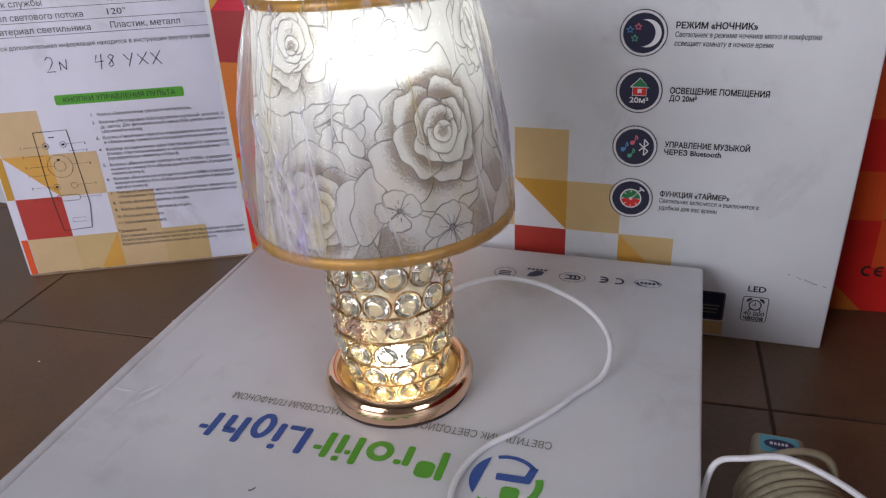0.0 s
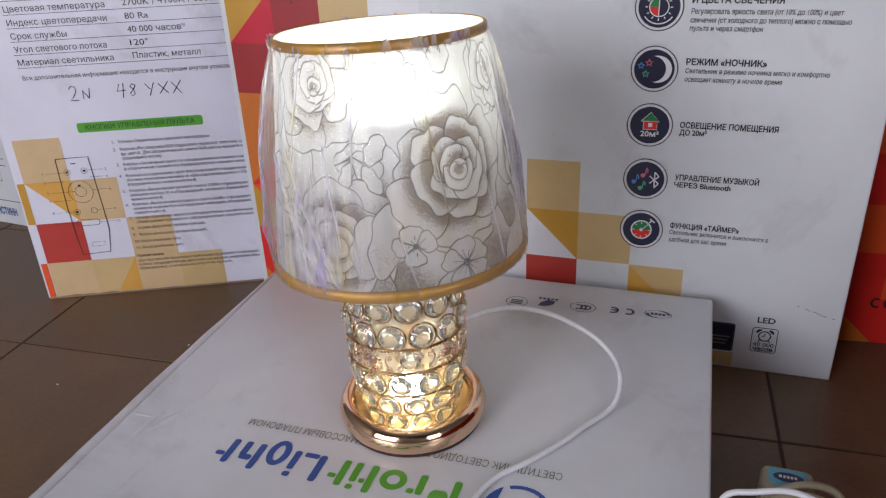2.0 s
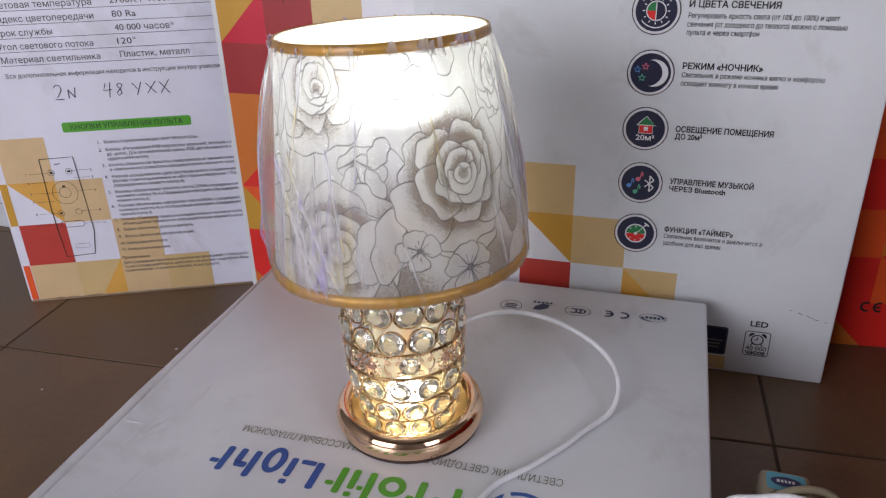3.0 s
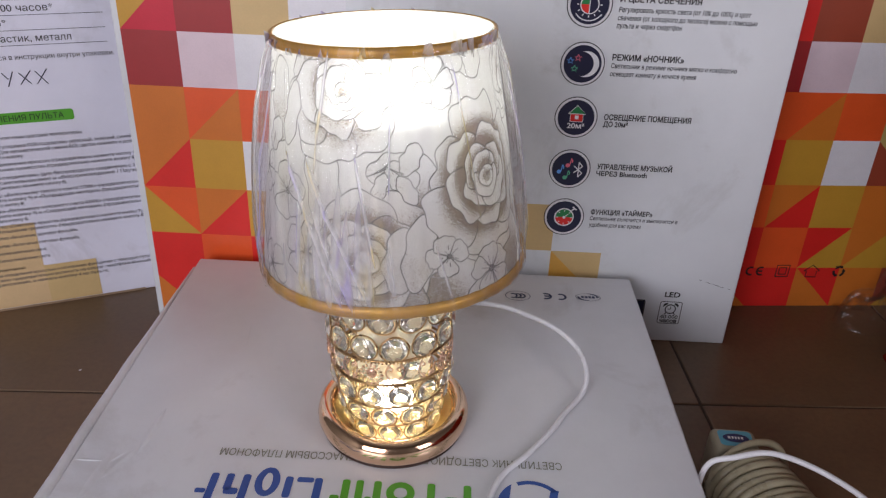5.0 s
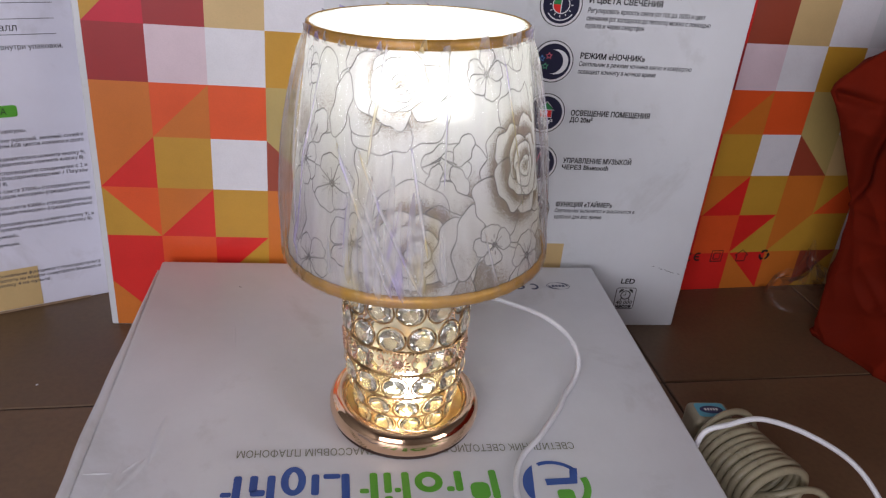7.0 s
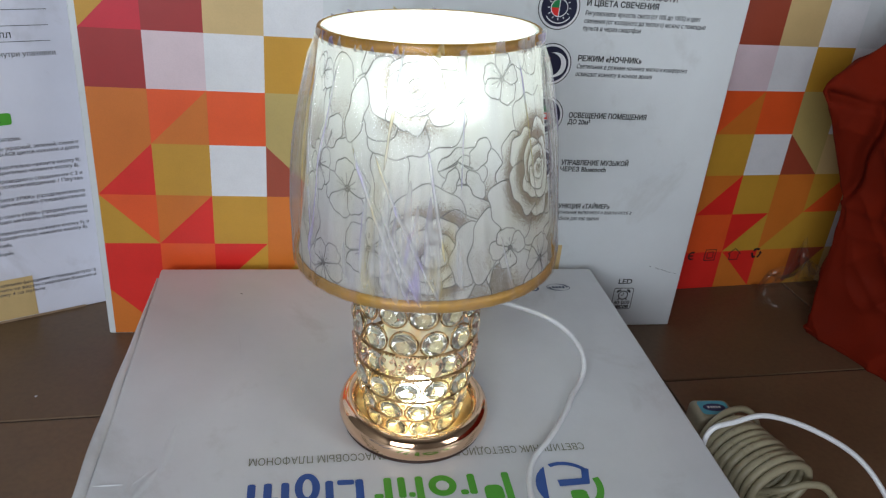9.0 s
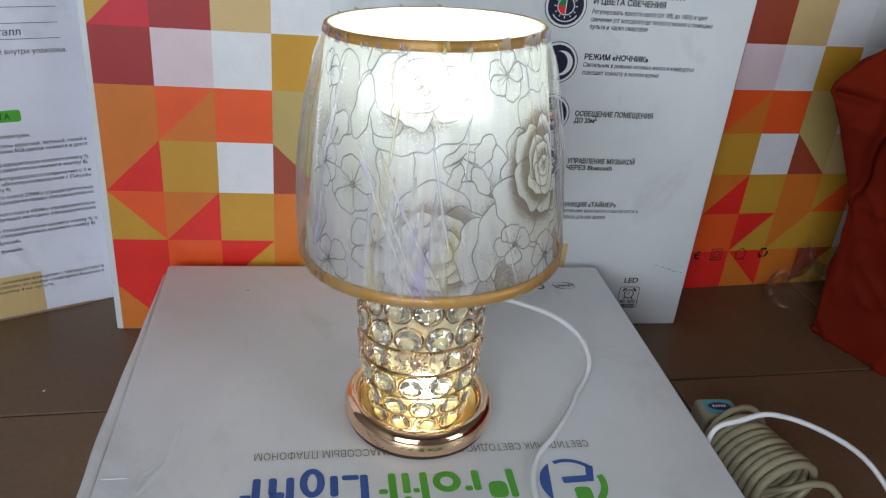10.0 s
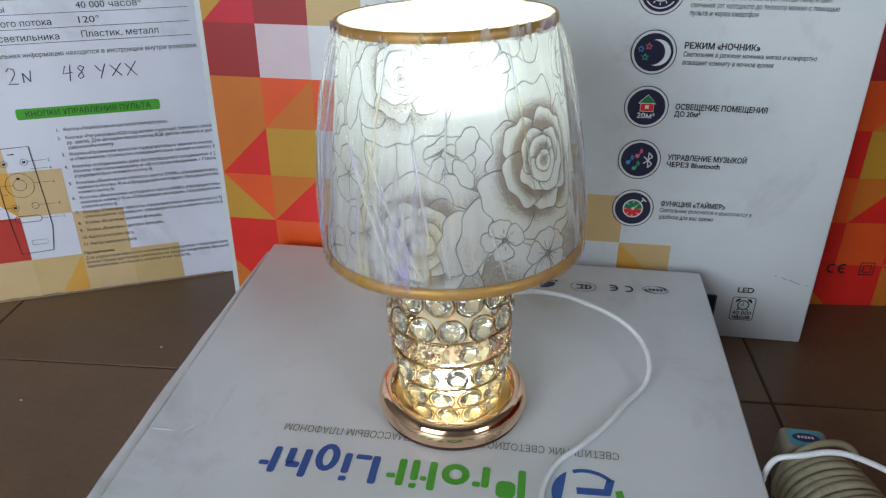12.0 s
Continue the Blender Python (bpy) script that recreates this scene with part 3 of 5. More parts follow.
    stroke_into(bm, [(x + 0.0009, y - 0.0028), (x + 0.0022, y + 0.0055)], 0.0010, 4 * LIFT, j)
    stroke_into(bm, [(x + 0.0022, y + 0.0055), (x + 0.0038, y + 0.0030), (x + 0.0032, y + 0.0005)], 0.0012, 4 * LIFT, j)
x, y = IX + 0.0095, 0.2198
stroke_into(bm, [(x - 0.0050, y - 0.0040), (x + 0.0042, y + 0.0040)], 0.0013, 4 * LIFT, 3)
stroke_into(bm, [(x + 0.0042, y + 0.0040), (x, y + 0.0088)], 0.0013, 4 * LIFT, 3)
stroke_into(bm, [(x, y + 0.0088), (x, y - 0.0088)], 0.0013, 4 * LIFT, 3)
stroke_into(bm, [(x, y - 0.0088), (x + 0.0042, y - 0.0040)], 0.0013, 4 * LIFT, 3)
stroke_into(bm, [(x + 0.0042, y - 0.0040), (x - 0.0050, y + 0.0040)], 0.0013, 4 * LIFT, 3)
print_part("symbol", bm, [M_BLUE, M_ROSE, M_MINT, M_PURE], k)
# timer icon
k = icon(IX, 0.1612, stand)
bm = bmesh.new()
poly(bm, disc_pts(IX, 0.1612, 0.0098, 24, 0, 180), 4 * LIFT, 0)
poly(bm, disc_pts(IX, 0.1612, 0.0098, 24, 180, 360) , 4 * LIFT, 1)
ring_into(bm, IX, 0.1612, 0.0098, 0.0112, lift=4 * LIFT, index=2)
for a in range(0, 360, 45):
    stroke_into(bm, [(IX + r * math.cos(radians(a)), 0.1612 + r * math.sin(radians(a))) for r in (0.0070, 0.0094)], 0.0008, 5 * LIFT, 2)
poly(bm, disc_pts(IX, 0.1612, 0.0018, 12), 5 * LIFT, 2)
stroke_into(bm, [(IX, 0.1612), (IX + 0.0045, 0.1655)], 0.0008, 5 * LIFT, 2)
stroke_into(bm, [(IX + 0.0080, 0.1700), (IX + 0.0115, 0.1728)], 0.0016, 4 * LIFT, 2)
stroke_into(bm, [(IX + 0.0086, 0.1745), (IX + 0.0135, 0.1705)], 0.0016, 4 * LIFT, 2)
print_part("symbol", bm, [M_FOREST, INKS["red"], M_PURE], k)

T0 = 0.221 + SX
for body, y, x1, cap, b in (
        ("РЕГУЛИРОВКА ЯРКОСТИ", 0.4092, 0.3218, 0.0058, 0.030), ("И ЦВЕТА СВЕЧЕНИЯ", 0.4003, 0.3020, 0.0058, 0.030),
        ("РЕЖИМ «НОЧНИК»", 0.3418, 0.2948, 0.0058, 0.030), ("ОСВЕЩЕНИЕ ПОМЕЩЕНИЯ", 0.2778, 0.3140, 0.0058, 0.030), ("ДО 20м²", 0.2702, 0.2476, 0.0054, 0.030),
        ("УПРАВЛЕНИЕ МУЗЫКОЙ", 0.2212, 0.3036, 0.0058, 0.030), ("ЧЕРЕЗ Bluetooth", 0.2132, 0.2772, 0.0054, 0.030), ("ФУНКЦИЯ «ТАЙМЕР»", 0.1660, 0.2912, 0.0056, 0.030)):
    words(body, T0, y, cap, stand, M_BLACK, width=x1 + SX - T0, bold=b)
for body, y, x1 in (
        ("Регулировать яркость света (от 10% до 100%) и цвет", 0.3903, 0.3530), ("свечения (от холодного до теплого) можно с помощью", 0.3822, 0.3608), ("пульта и через смартфон", 0.3745, 0.2868),
        ("Светильник в режиме ночника мягко и комфортно", 0.3336, 0.3507), ("освещает комнату в ночное время", 0.3252, 0.3105),
        ("Светильник включится и выключится в", 0.1585, 0.3207), ("удобное для вас время", 0.1503, 0.2803)):
    words(body, T0, y, 0.0048, stand, M_GREY, width=x1 + SX - T0, bold=0.012, slant=0.12)
led_print = [words("LED", 0.3250 + SX, 0.0590, 0.0068, stand, M_BLACK, width=0.0184, bold=0.024)]
bm = bmesh.new()
cx = 0.3348 + SX
outline(bm, rounded(0.3217 + SX, 0.0215, 0.3479 + SX, 0.0524, 0.003), 0.0009, LIFT)
ring_into(bm, cx, 0.0420, 0.0054, 0.0068)
stroke_into(bm, [(cx, 0.0460), (cx, 0.0420)], 0.0010, LIFT)
stroke_into(bm, [(cx, 0.0420), (cx - 0.0030, 0.0420)], 0.0010, LIFT)
for sgn in (-1, 1):
    poly(bm, [(cx + sgn * 0.0090, 0.0448), (cx + sgn * 0.0092, 0.0478), (cx + sgn * 0.0075, 0.0502), (cx + sgn * 0.0042, 0.0508), (cx + sgn * 0.0034, 0.0494), (cx + sgn * 0.0066, 0.0468)][::sgn])
    stroke_into(bm, [(cx + sgn * 0.0042, 0.0372), (cx + sgn * 0.0064, 0.0345)], 0.0013, LIFT)
led_print.append(print_part("symbol", bm, M_BLACK, stand))
led_print.append(words("40 000", cx - 0.0108, 0.0285, 0.0052, stand, M_BLACK, width=0.0216, bold=0.012))
led_print.append(words("часов", cx - 0.0104, 0.0229, 0.0052, stand, M_BLACK, width=0.0208, bold=0.04))
bm = bmesh.new()
poly(bm, rounded(0.262 + SX, 0.0220, 0.3006 + SX, 0.0585, 0.003))
kk = print_part("label_patch", bm, M_NAVY, stand, label="dark navy rounded label")
bm = bmesh.new()
outline(bm, rounded(0.2632 + SX, 0.0232, 0.2994 + SX, 0.0573, 0.0025), 0.0005, L2)
for j, (a, b) in enumerate(((0.272, 0.296), (0.274, 0.294), (0.276, 0.293))):
    poly(bm, [(a + SX, 0.0400 - j * 0.0045), (b + SX, 0.0400 - j * 0.0045), (b + SX, 0.0418 - j * 0.0045), (a + SX, 0.0418 - j * 0.0045)], L2)
print_part("small_print", bm, M_OLIVE_TEXT, kk)
bm = bmesh.new()
poly(bm, [(0.240 + SX, 0.0030), (0.3015 + SX, 0.0030), (0.3015 + SX, 0.0205), (0.240 + SX, 0.0205)])
print_part("print_patch", bm, INKS["beige"], stand)
bm = bmesh.new()
rs = random.Random(5)
for i in range(14):
    u = i / 13
    if rs.random() < 0.75:
        x, y = 0.360 + SX + 0.036 * u, 0.0866 - 0.0105 * u + rs.uniform(-0.0006, 0.0006)
        stroke_into(bm, [(x, y), (x + 0.0026, y - 0.0006)], 0.0006, LIFT)
print_part("scratch", bm, M_GREY, stand)

# the printed matter lies a little higher than the mosaic grid
for ob in stand.children:
    kind_ = ob.name.split(".")[0]
    if kind_ in ("icon_ring", "icon_rim", "icon", "text_line", "scratch"):
        ob.location = (-0.0012, 0, 0.0024)
for ob in led_print:
    ob.location = (-0.0030, 0, 0.0048)

# carton behind with the same print
back = carton("carton", pose(0.397, 0.3330, 0.0, 0, 0, 5.43), 0.68, 0.10, 0.66, "white carton with orange mosaic print and black symbols", "lamp cartons")
bm = bmesh.new()
poly(bm, disc_pts(-0.2047 + SX, 0.4001, 0.0011, 10), L2)
print_part("speck", bm, M_BLACK, stand)
CHANGED = {(1, 0): ("red",), (2, 0): ("bl", "amber", "red"), (3, 0): ("amber",), (0, 6): ("red",), (0, 4): ("orange",), (0, 2): ("orange",), (0, 3): ("red",), (1, 6): ("brown",)}
mosaic(back, [c[:2] + CHANGED.get(c[:2], c[2:]) for c in FRONT], 0.004, S, 0.0005)
bm = bmesh.new()
ce_mark(bm, 0.0530, 0.0475, 0.0135, L2)
print_part("mark", bm, M_BLACK, back)
bm = bmesh.new()
for r in (0.0085, 0.0048):
    outline(bm, [(0.1030 - r, 0.0545 - r), (0.1030 + r, 0.0545 - r), (0.1030 + r, 0.0545 + r), (0.1030 - r, 0.0545 + r)], 0.0015, L2)
print_part("mark", bm, M_BLACK, back)
bm = bmesh.new()
outline(bm, [(0.1428 + x, 0.0540 + y) for x, y in ((-0.0070, -0.0085), (0.0070, -0.0085), (0.0070, 0.0005), (0.0105, 0.0005), (0.0, 0.0095), (-0.0105, 0.0005), (-0.0070, 0.0005))], 0.0014, L2)
print_part("mark", bm, M_BLACK, back)
bm = bmesh.new()
for a in (90, 210, 330):
    ring_into(bm, 0.1800, 0.0540, 0.0052, 0.0085, 10, a - 38, a + 30, L2)
    poly(bm, [(0.1800 + r * math.cos(radians(a + q)), 0.0540 + r * math.sin(radians(a + q))) for r, q in ((0.0038, 30), (0.0100, 30), (0.0068, 62))], L2)
print_part("mark", bm, M_BLACK, back)

# carton with the instructions, turned towards the lamp
left = carton("carton", pose(-0.613, 0.184, 0.0, 0, 0, 24.21), 0.52, 0.10, 0.60, "white carton with printed instructions and a crushed lower edge", "lamp cartons", M_WHITE3)
bm = bmesh.new()
G, U = 0.0593, 0.0125
LC = [((0, 3), "sand"), ((1, 2), "sand"), ((0, 1), "brick"), ((2, 1), "sand"), ((0, 0), "sand"), ((2, 0), "sand"), ((3, 0), "beige")]
cols = ["sand", "brick", "beige", "honey", "orange", "mustard"]
for (c, r), col in LC:
    x, y = U + c * G, r * G - 0.004
    poly(bm, [(x, max(y, 0.003)), (x + G, max(y, 0.003)), (x + G, y + G), (x, y + G)], index=cols.index(col))
x, y = U, 2 * G - 0.004
poly(bm, [(x, y + G), (x + G, y), (x + G, y + G)], index=cols.index("honey"))
poly(bm, [(0.003, y), (U, y), (U, y + G), (0.003, y + G)], index=cols.index("mustard"))
poly(bm, [(0.003, 0.003), (U - 0.001, 0.003), (U - 0.001, G - 0.004), (0.003, G - 0.004)], index=cols.index("orange"))
x = U + G
poly(bm, [(x, 0.003), (x + G * 0.45, 0.003), (x + G, G - 0.004), (x, G - 0.004)], index=cols.index("beige"))
poly(bm, [(x + G * 0.45, 0.003), (x + G, 0.003), (x + G, G - 0.004)], index=cols.index("honey"))
print_part("mosaic_print", bm, [INKS[c] for c in cols], left, label="pale beige and red printed squares")
for i in range(7):
    bm = bmesh.new()
    poly(bm, [(0.0455, 0.3240 + 0.016 * i), (0.305, 0.3240 + 0.016 * i), (0.305, 0.3246 + 0.016 * i), (0.0455, 0.3246 + 0.016 * i)])
    print_part("ruled_line", bm, M_GREY, left)
for i, (a, wa, b, wb) in enumerate((("Материал светильника", 0.115, "Пластик, металл", 0.083), ("Угол светового потока", 0.110, "120°", 0.022), ("Срок службы", 0.066, "40 000 часов*", 0.070),
                                    ("Индекс цветопередачи", 0.117, "80 Ra", 0.028), ("Цветовая температура", 0.118, "2700K / 4100K / 6500K", 0.118), ("Частота", 0.040, "50-60 Герц", 0.052))):
    words(a, 0.0475, 0.3274 + 0.016 * i, 0.0072, left, M_BLACK, width=wa)
    words(b, 0.1860, 0.3282 + 0.016 * i, 0.0072, left, M_BLACK, width=wb)
words("Вся дополнительная информация находится в инструкции внутри упаковки.", 0.0478, 0.3092, 0.0052, left, M_BLACK, width=0.262)
bm = bmesh.new()
poly(bm, rounded(0.0976, 0.2375, 0.2565, 0.2505, 0.003))
gl = print_part("title_patch", bm, M_GREEN, left, label="bright green rounded title strip")
words("КНОПКИ УПРАВЛЕНИЯ ПУЛЬТА", 0.1080, 0.2408, 0.0064, gl, M_BLACK, width=0.138, lift=L2)
for ox, strokes in (
        (0.1060, ([(-0.007, 0.006), (-0.004, 0.0095), (0.001, 0.0085), (0.0015, 0.003), (-0.003, -0.004), (-0.0075, -0.0085), (0.003, -0.0085)],)),
        (0.1190, ([(-0.004, -0.0075), (-0.0035, 0.0035)], [(-0.0035, 0.0035), (0.003, -0.007)], [(0.003, -0.007), (0.005, 0.006)])),
        (0.1630, ([(-0.002, 0.0085), (-0.0055, -0.0005), (0.005, 0.0005)], [(0.0035, 0.0095), (0.0005, -0.0095)])),
        (0.1760, ([(0.005, 0.006), (0.001, 0.008), (-0.002, 0.005), (0.002, 0.0005), (0.003, -0.005), (-0.001, -0.0075), (-0.003, -0.004), (0.002, 0.001), (0.005, 0.006)],)),
        (0.1990, ([(-0.006, 0.007), (-0.001, 0.0), (0.0, 0.0005)], [(0.005, 0.008), (-0.002, -0.0085)])),
        (0.2155, ([(-0.006, 0.006), (0.005, -0.007)], [(0.006, 0.008), (-0.006, -0.007)])),
        (0.2320, ([(-0.006, 0.007), (0.005, -0.008)], [(0.006, 0.009), (-0.006, -0.0075)]))):
    bm = bmesh.new()
    for pts in strokes:
        stroke_into(bm, [(ox + x, 0.2885 + y) for x, y in pts], 0.0011, LIFT)
    print_part("pen_letter", bm, M_PEN, left, label="black pen handwriting")
# the drawn remote control
bm = bmesh.new()
outline(bm, [(0.0598, 0.2045), (0.1015, 0.2052), (0.1050, 0.1300), (0.1058, 0.1000), (0.1000, 0.0665), (0.0630, 0.0648), (0.0605, 0.1000), (0.0590, 0.1350)], 0.0011, L2)
for x, y, r in ((0.0705, 0.1855, 0.0042), (0.0925, 0.1862, 0.0042), (0.0815, 0.1570, 0.0160), (0.0815, 0.1575, 0.0075), (0.0700, 0.1285, 0.0042), (0.0925, 0.1292, 0.0042)):
    ring_into(bm, x, y, r - 0.0005, r, 28, lift=L2)
for x, y in ((0.0705, 0.1855), (0.0925, 0.1862), (0.0700, 0.1285), (0.0815, 0.1660)):
    poly(bm, [(x - 0.0018, y - 0.0014), (x + 0.0018, y - 0.0014), (x + 0.0018, y + 0.0014), (x - 0.0018, y + 0.0014)], L2)
outline(bm, rounded(0.0660, 0.1080, 0.0960, 0.1165, 0.004), 0.0007, L2)
outline(bm, [(0.0780, 0.0765), (0.0960, 0.0765), (0.0960, 0.0825), (0.0780, 0.0825)], 0.0004, L2)
stroke_into(bm, [(0.0770, 0.1968), (0.0840, 0.1970)], 0.0012, L2)
for x0, x1, y in ((0.0430, 0.0660, 0.1850), (0.0430, 0.0640, 0.1730), (0.0430, 0.0740, 0.1580), (0.0430, 0.0660, 0.1460), (0.0430, 0.0660, 0.1290), (0.0430, 0.0660, 0.1130),
                  (0.0970, 0.1170, 0.1870), (0.0970, 0.1170, 0.1770), (0.0970, 0.1170, 0.1590), (0.0970, 0.1170, 0.1300), (0.0970, 0.1170, 0.1120)):
    stroke_into(bm, [(x0, y), (x1, y)], 0.0004, L2)
print_part("remote_drawing", bm, M_BLACK, left, label="line drawing of a remote control")
for s_, x, y in (("1", 0.038, 0.183), ("3", 0.038, 0.171), ("5", 0.038, 0.156), ("7", 0.038, 0.144), ("8", 0.038, 0.127), ("10", 0.036, 0.111), ("2", 0.1185, 0.185), ("4", 0.1185, 0.175), ("6", 0.1185, 0.157), ("9", 0.1185, 0.128), ("11", 0.1185, 0.110)):
    words(s_, x, y, 0.0036, left, M_GREY, lift=L2)
ITEMS = (
    (0.2200, "1.", ("Кнопка «Переключение цветовой температуры».",), (0.262,)),
    (0.2097, "2.", ("Кнопка «Регулировка RGB подсветки» (красный, зеленый, синий и", "др. цвета). Для автоматической смены RGB цветов нажмите и долго", "удерживайте кнопку."), (0.318, 0.318, 0.196)),
    (0.1886, "3.", ("Кнопка «Увеличение яркости» (предварительно нажмите кнопку 9),", "и «Увеличение громкости» (предварительно нажмите кнопку 8)."), (0.318, 0.316)),
    (0.1726, "4.", ("Кнопка «соединения» (для беспроводного соединения с 2 и", "более светильниками) и «Воспроизведение / Пауза»", "(предварительно нажмите кнопку 8)."), (0.318, 0.318, 0.235)),
    (0.1510, "5.", ("Кнопка «Включение теплого света 2700K» (предварительно", "нажмите кнопку 9) и «Предыдущая мелодия» (предварительно", "нажмите кнопку 8)."), (0.318, 0.318, 0.186)),
    (0.1310, "6.", ("Кнопка «Включение холодного света 6500K» (предварительно", "нажмите кнопку 9) и «Следующая мелодия» (предварительно", "нажмите кнопку 8)."), (0.318, 0.318, 0.186)),
    (0.1112, "7.", ("Кнопка «Снижение яркости» (предварительно нажмите кнопку 9), и", "«Уменьшение громкости» (предварительно нажмите кнопку 8)."), (0.318, 0.316)),
    (0.0963, "8.", ("Кнопка «Включение звуковых функций».",), (0.236,)), (0.0860, "9.", ("Кнопка «Включение световых функций».",), (0.236,)),
    (0.0760, "10.", ("Кнопка включения света.",), (0.198,)), (0.0665, "11.", ("Кнопка выключения света.",), (0.200,)),
    (0.0540, "", ("Примечание",), (0.170,)),
    (0.0465, "", ("Для управления яркостью и основными функциями с помощью пульта", "нужно предварительно включить на вашем смартфоне Bluetooth и", "приложение, и нажать кнопку 4 на пульте."), (0.318, 0.318, 0.262)))
for z, num, lines, ends in ITEMS:
    x0 = 0.1440 if num else 0.1340
    if num:
        words(num, 0.1350, z, 0.0042, left, M_GREY, lift=L2)
    for i, (ln, e) in enumerate(zip(lines, ends)):
        words(ln, x0, z - 0.0062 * i, 0.0042, left, M_BLACK if ln == "Примечание" else M_SOFT, width=e - x0, lift=L2)
# torn lower edge of this carton
rs = random.Random(11)
bm = bmesh.new()
pts = [(0.002 + 0.30 * i / 40, 0.0026 + (0.0022 * rs.random() if 2 < i < 16 else 0.0005)) for i in range(41)]
for (xa, ya), (xb, yb) in zip(pts, pts[1:]):
    poly(bm, [(xa, 0.0002), (xb, 0.0002), (xb, yb), (xa, ya)], L3)
print_part("torn_edge", bm, M_KRAFT, left, label="torn brown paper edge")

# carton far behind, only its corner shows
far = carton("carton", pose(-1.22, 0.4180, 0.0, 0, 0, -5), 0.50, 0.10, 0.50, "white carton with blue lettering standing on the floor", "lamp cartons")
words("ИСТИНН", 0.318, 0.0180, 0.0125, far, M_LOGO_BLUE, width=0.046, bold=0.03)
for z, a, b in ((0.045, 0.22, 0.40), (0.110, 0.24, 0.37), (0.122, 0.24, 0.37)):
    bm = bmesh.new()
    stroke_into(bm, [(a, z), (b, z)], 0.0012, LIFT)
    print_part("printed_line", bm, M_GREY, far)
bm = bmesh.new()
outline(bm, [(0.300, 0.082), (0.352, 0.082), (0.352, 0.105), (0.300, 0.105)], 0.0010, LIFT)
print_part("printed_frame", bm, M_GREY, far)
for a in (0.318, 0.328, 0.338):
    bm = bmesh.new()
    poly(bm, [(a, 0.090), (a + 0.007, 0.090), (a + 0.007, 0.098), (a, 0.098)])
    print_part("small_print", bm, M_GREY, far)

# ---- the carton lying on the floor under the lamp ----
BT, SLOPE = 0.0971, 0.45  # height at the far edge; the lid sags towards the front
low = thing("carton", pose(-0.229, -0.2795, 0.0), "flat white carton lying on the floor under the lamp", "box", "lamp cartons")
W, D = 0.501, 0.505


def lid_z(y):
    """Height of the lid over the floor at the plan's y."""
    return BT + (y - 0.220) * math.tan(radians(SLOPE))


bm = box_bm(0, 0, 0, W, D, BT, 0.003, 3)
for v in bm.verts:
    v.co.z *= lid_z(v.co.y - 0.2795) / BT
part("body", bm, M_WHITE_SHADED, low)
# side flap whose edge stands a little open along the top
bm = bmesh.new()
nf = 40
rows_ = []
for i in range(nf + 1):
    u = i / nf
    y = 0.004 + 0.480 * u
    kb = min(1.0, 2.05 * (1 - u)) * (0.94 + 0.06 * math.sin(i * 0.8))
    up = (0.0026 * (1 - u) ** 0.7 + 0.0002) * (0.85 + 0.15 * math.sin(i * 0.55))
    wd = 0.0008 + 0.0006 * math.sin(i * 0.7)
    zt = lid_z(y - 0.2795)
    rows_.append([bm.verts.new(p) for p in ((-0.0012, y, zt - 0.060), (-0.0015 - 0.0085 * kb, y, zt - 0.010), (-0.0012 - 0.0092 * kb, y, zt - 0.002), (-0.0010 - 0.0076 * kb, y, zt + up * 0.7), (-0.0008 - 0.0044 * kb, y, zt + up),
                                            (-0.0004 - 0.0016 * kb, y, zt + up * 0.7), (wd - 0.0004, y, zt - 0.0004), (wd, y, zt - 0.0036))])
for a, b in zip(rows_, rows_[1:]):
    for j in range(7):
        bm.faces.new((a[j], b[j], b[j + 1], a[j + 1]))
bm.faces.new(rows_[0])
part("side_flap", bm, M_WHITE_SHADED, low, "bent carton flap standing a little open", True)


def crease(x0, y0, x1, y1, wide, high):
    """A long shallow buckle pressed into the lid, tapered at both ends."""
    bm = bmesh.new()
    n, m, rows = 24, 6, []
    d = Vector((x1 - x0, y1 - y0)).normalized()
    for i in range(n + 1):
        u = i / n
        k = math.sin(math.pi * u) ** 0.7
        row = []
        for j in range(m + 1):
            s = 2 * j / m - 1
            x, y = x0 + (x1 - x0) * u + d.y * s * wide * k, y0 + (y1 - y0) * u - d.x * s * wide * k
            row.append(bm.verts.new((x + 0.229, y + 0.2795, lid_z(y) - 0.0001 + high * k * (0.5 + 0.5 * math.cos(math.pi * s)))))
        rows.append(row)
    for a, b in zip(rows, rows[1:]):
        for j in range(m):
            bm.faces.new((a[j], b[j], b[j + 1], a[j + 1]))
    bmesh.ops.recalc_face_normals(bm, faces=bm.faces)
    part("crease", bm, M_WHITE_SHADED, low, smooth=True)


crease(-0.1760, -0.036, -0.1800, -0.096, 0.0042, 0.0015)
crease(-0.1815, -0.086, -0.1975, -0.122, 0.0046, 0.0012)
crease(-0.2270, -0.1030, -0.2040, -0.1026, 0.0013, 0.0010)
crease(-0.1985, -0.1040, -0.1880, -0.0895, 0.0014, 0.0008)
crease(-0.1700, -0.150, -0.1752, -0.194, 0.0022, 0.0009)
crease(-0.1372, 0.104, -0.1310, 0.052, 0.0022, 0.0004)
crease(-0.1990, -0.085, -0.2060, -0.150, 0.0045, 0.0007)
TOP = Matrix.Translation((0, D, BT)) @ pose(0, 0, 0, SLOPE, 0, 0) @ Matrix(((-1, 0, 0, 0.229), (0, -1, 0, 0.2810 - D), (0, 0, 1, 0), (0, 0, 0, 1)))  # prints read from the far side
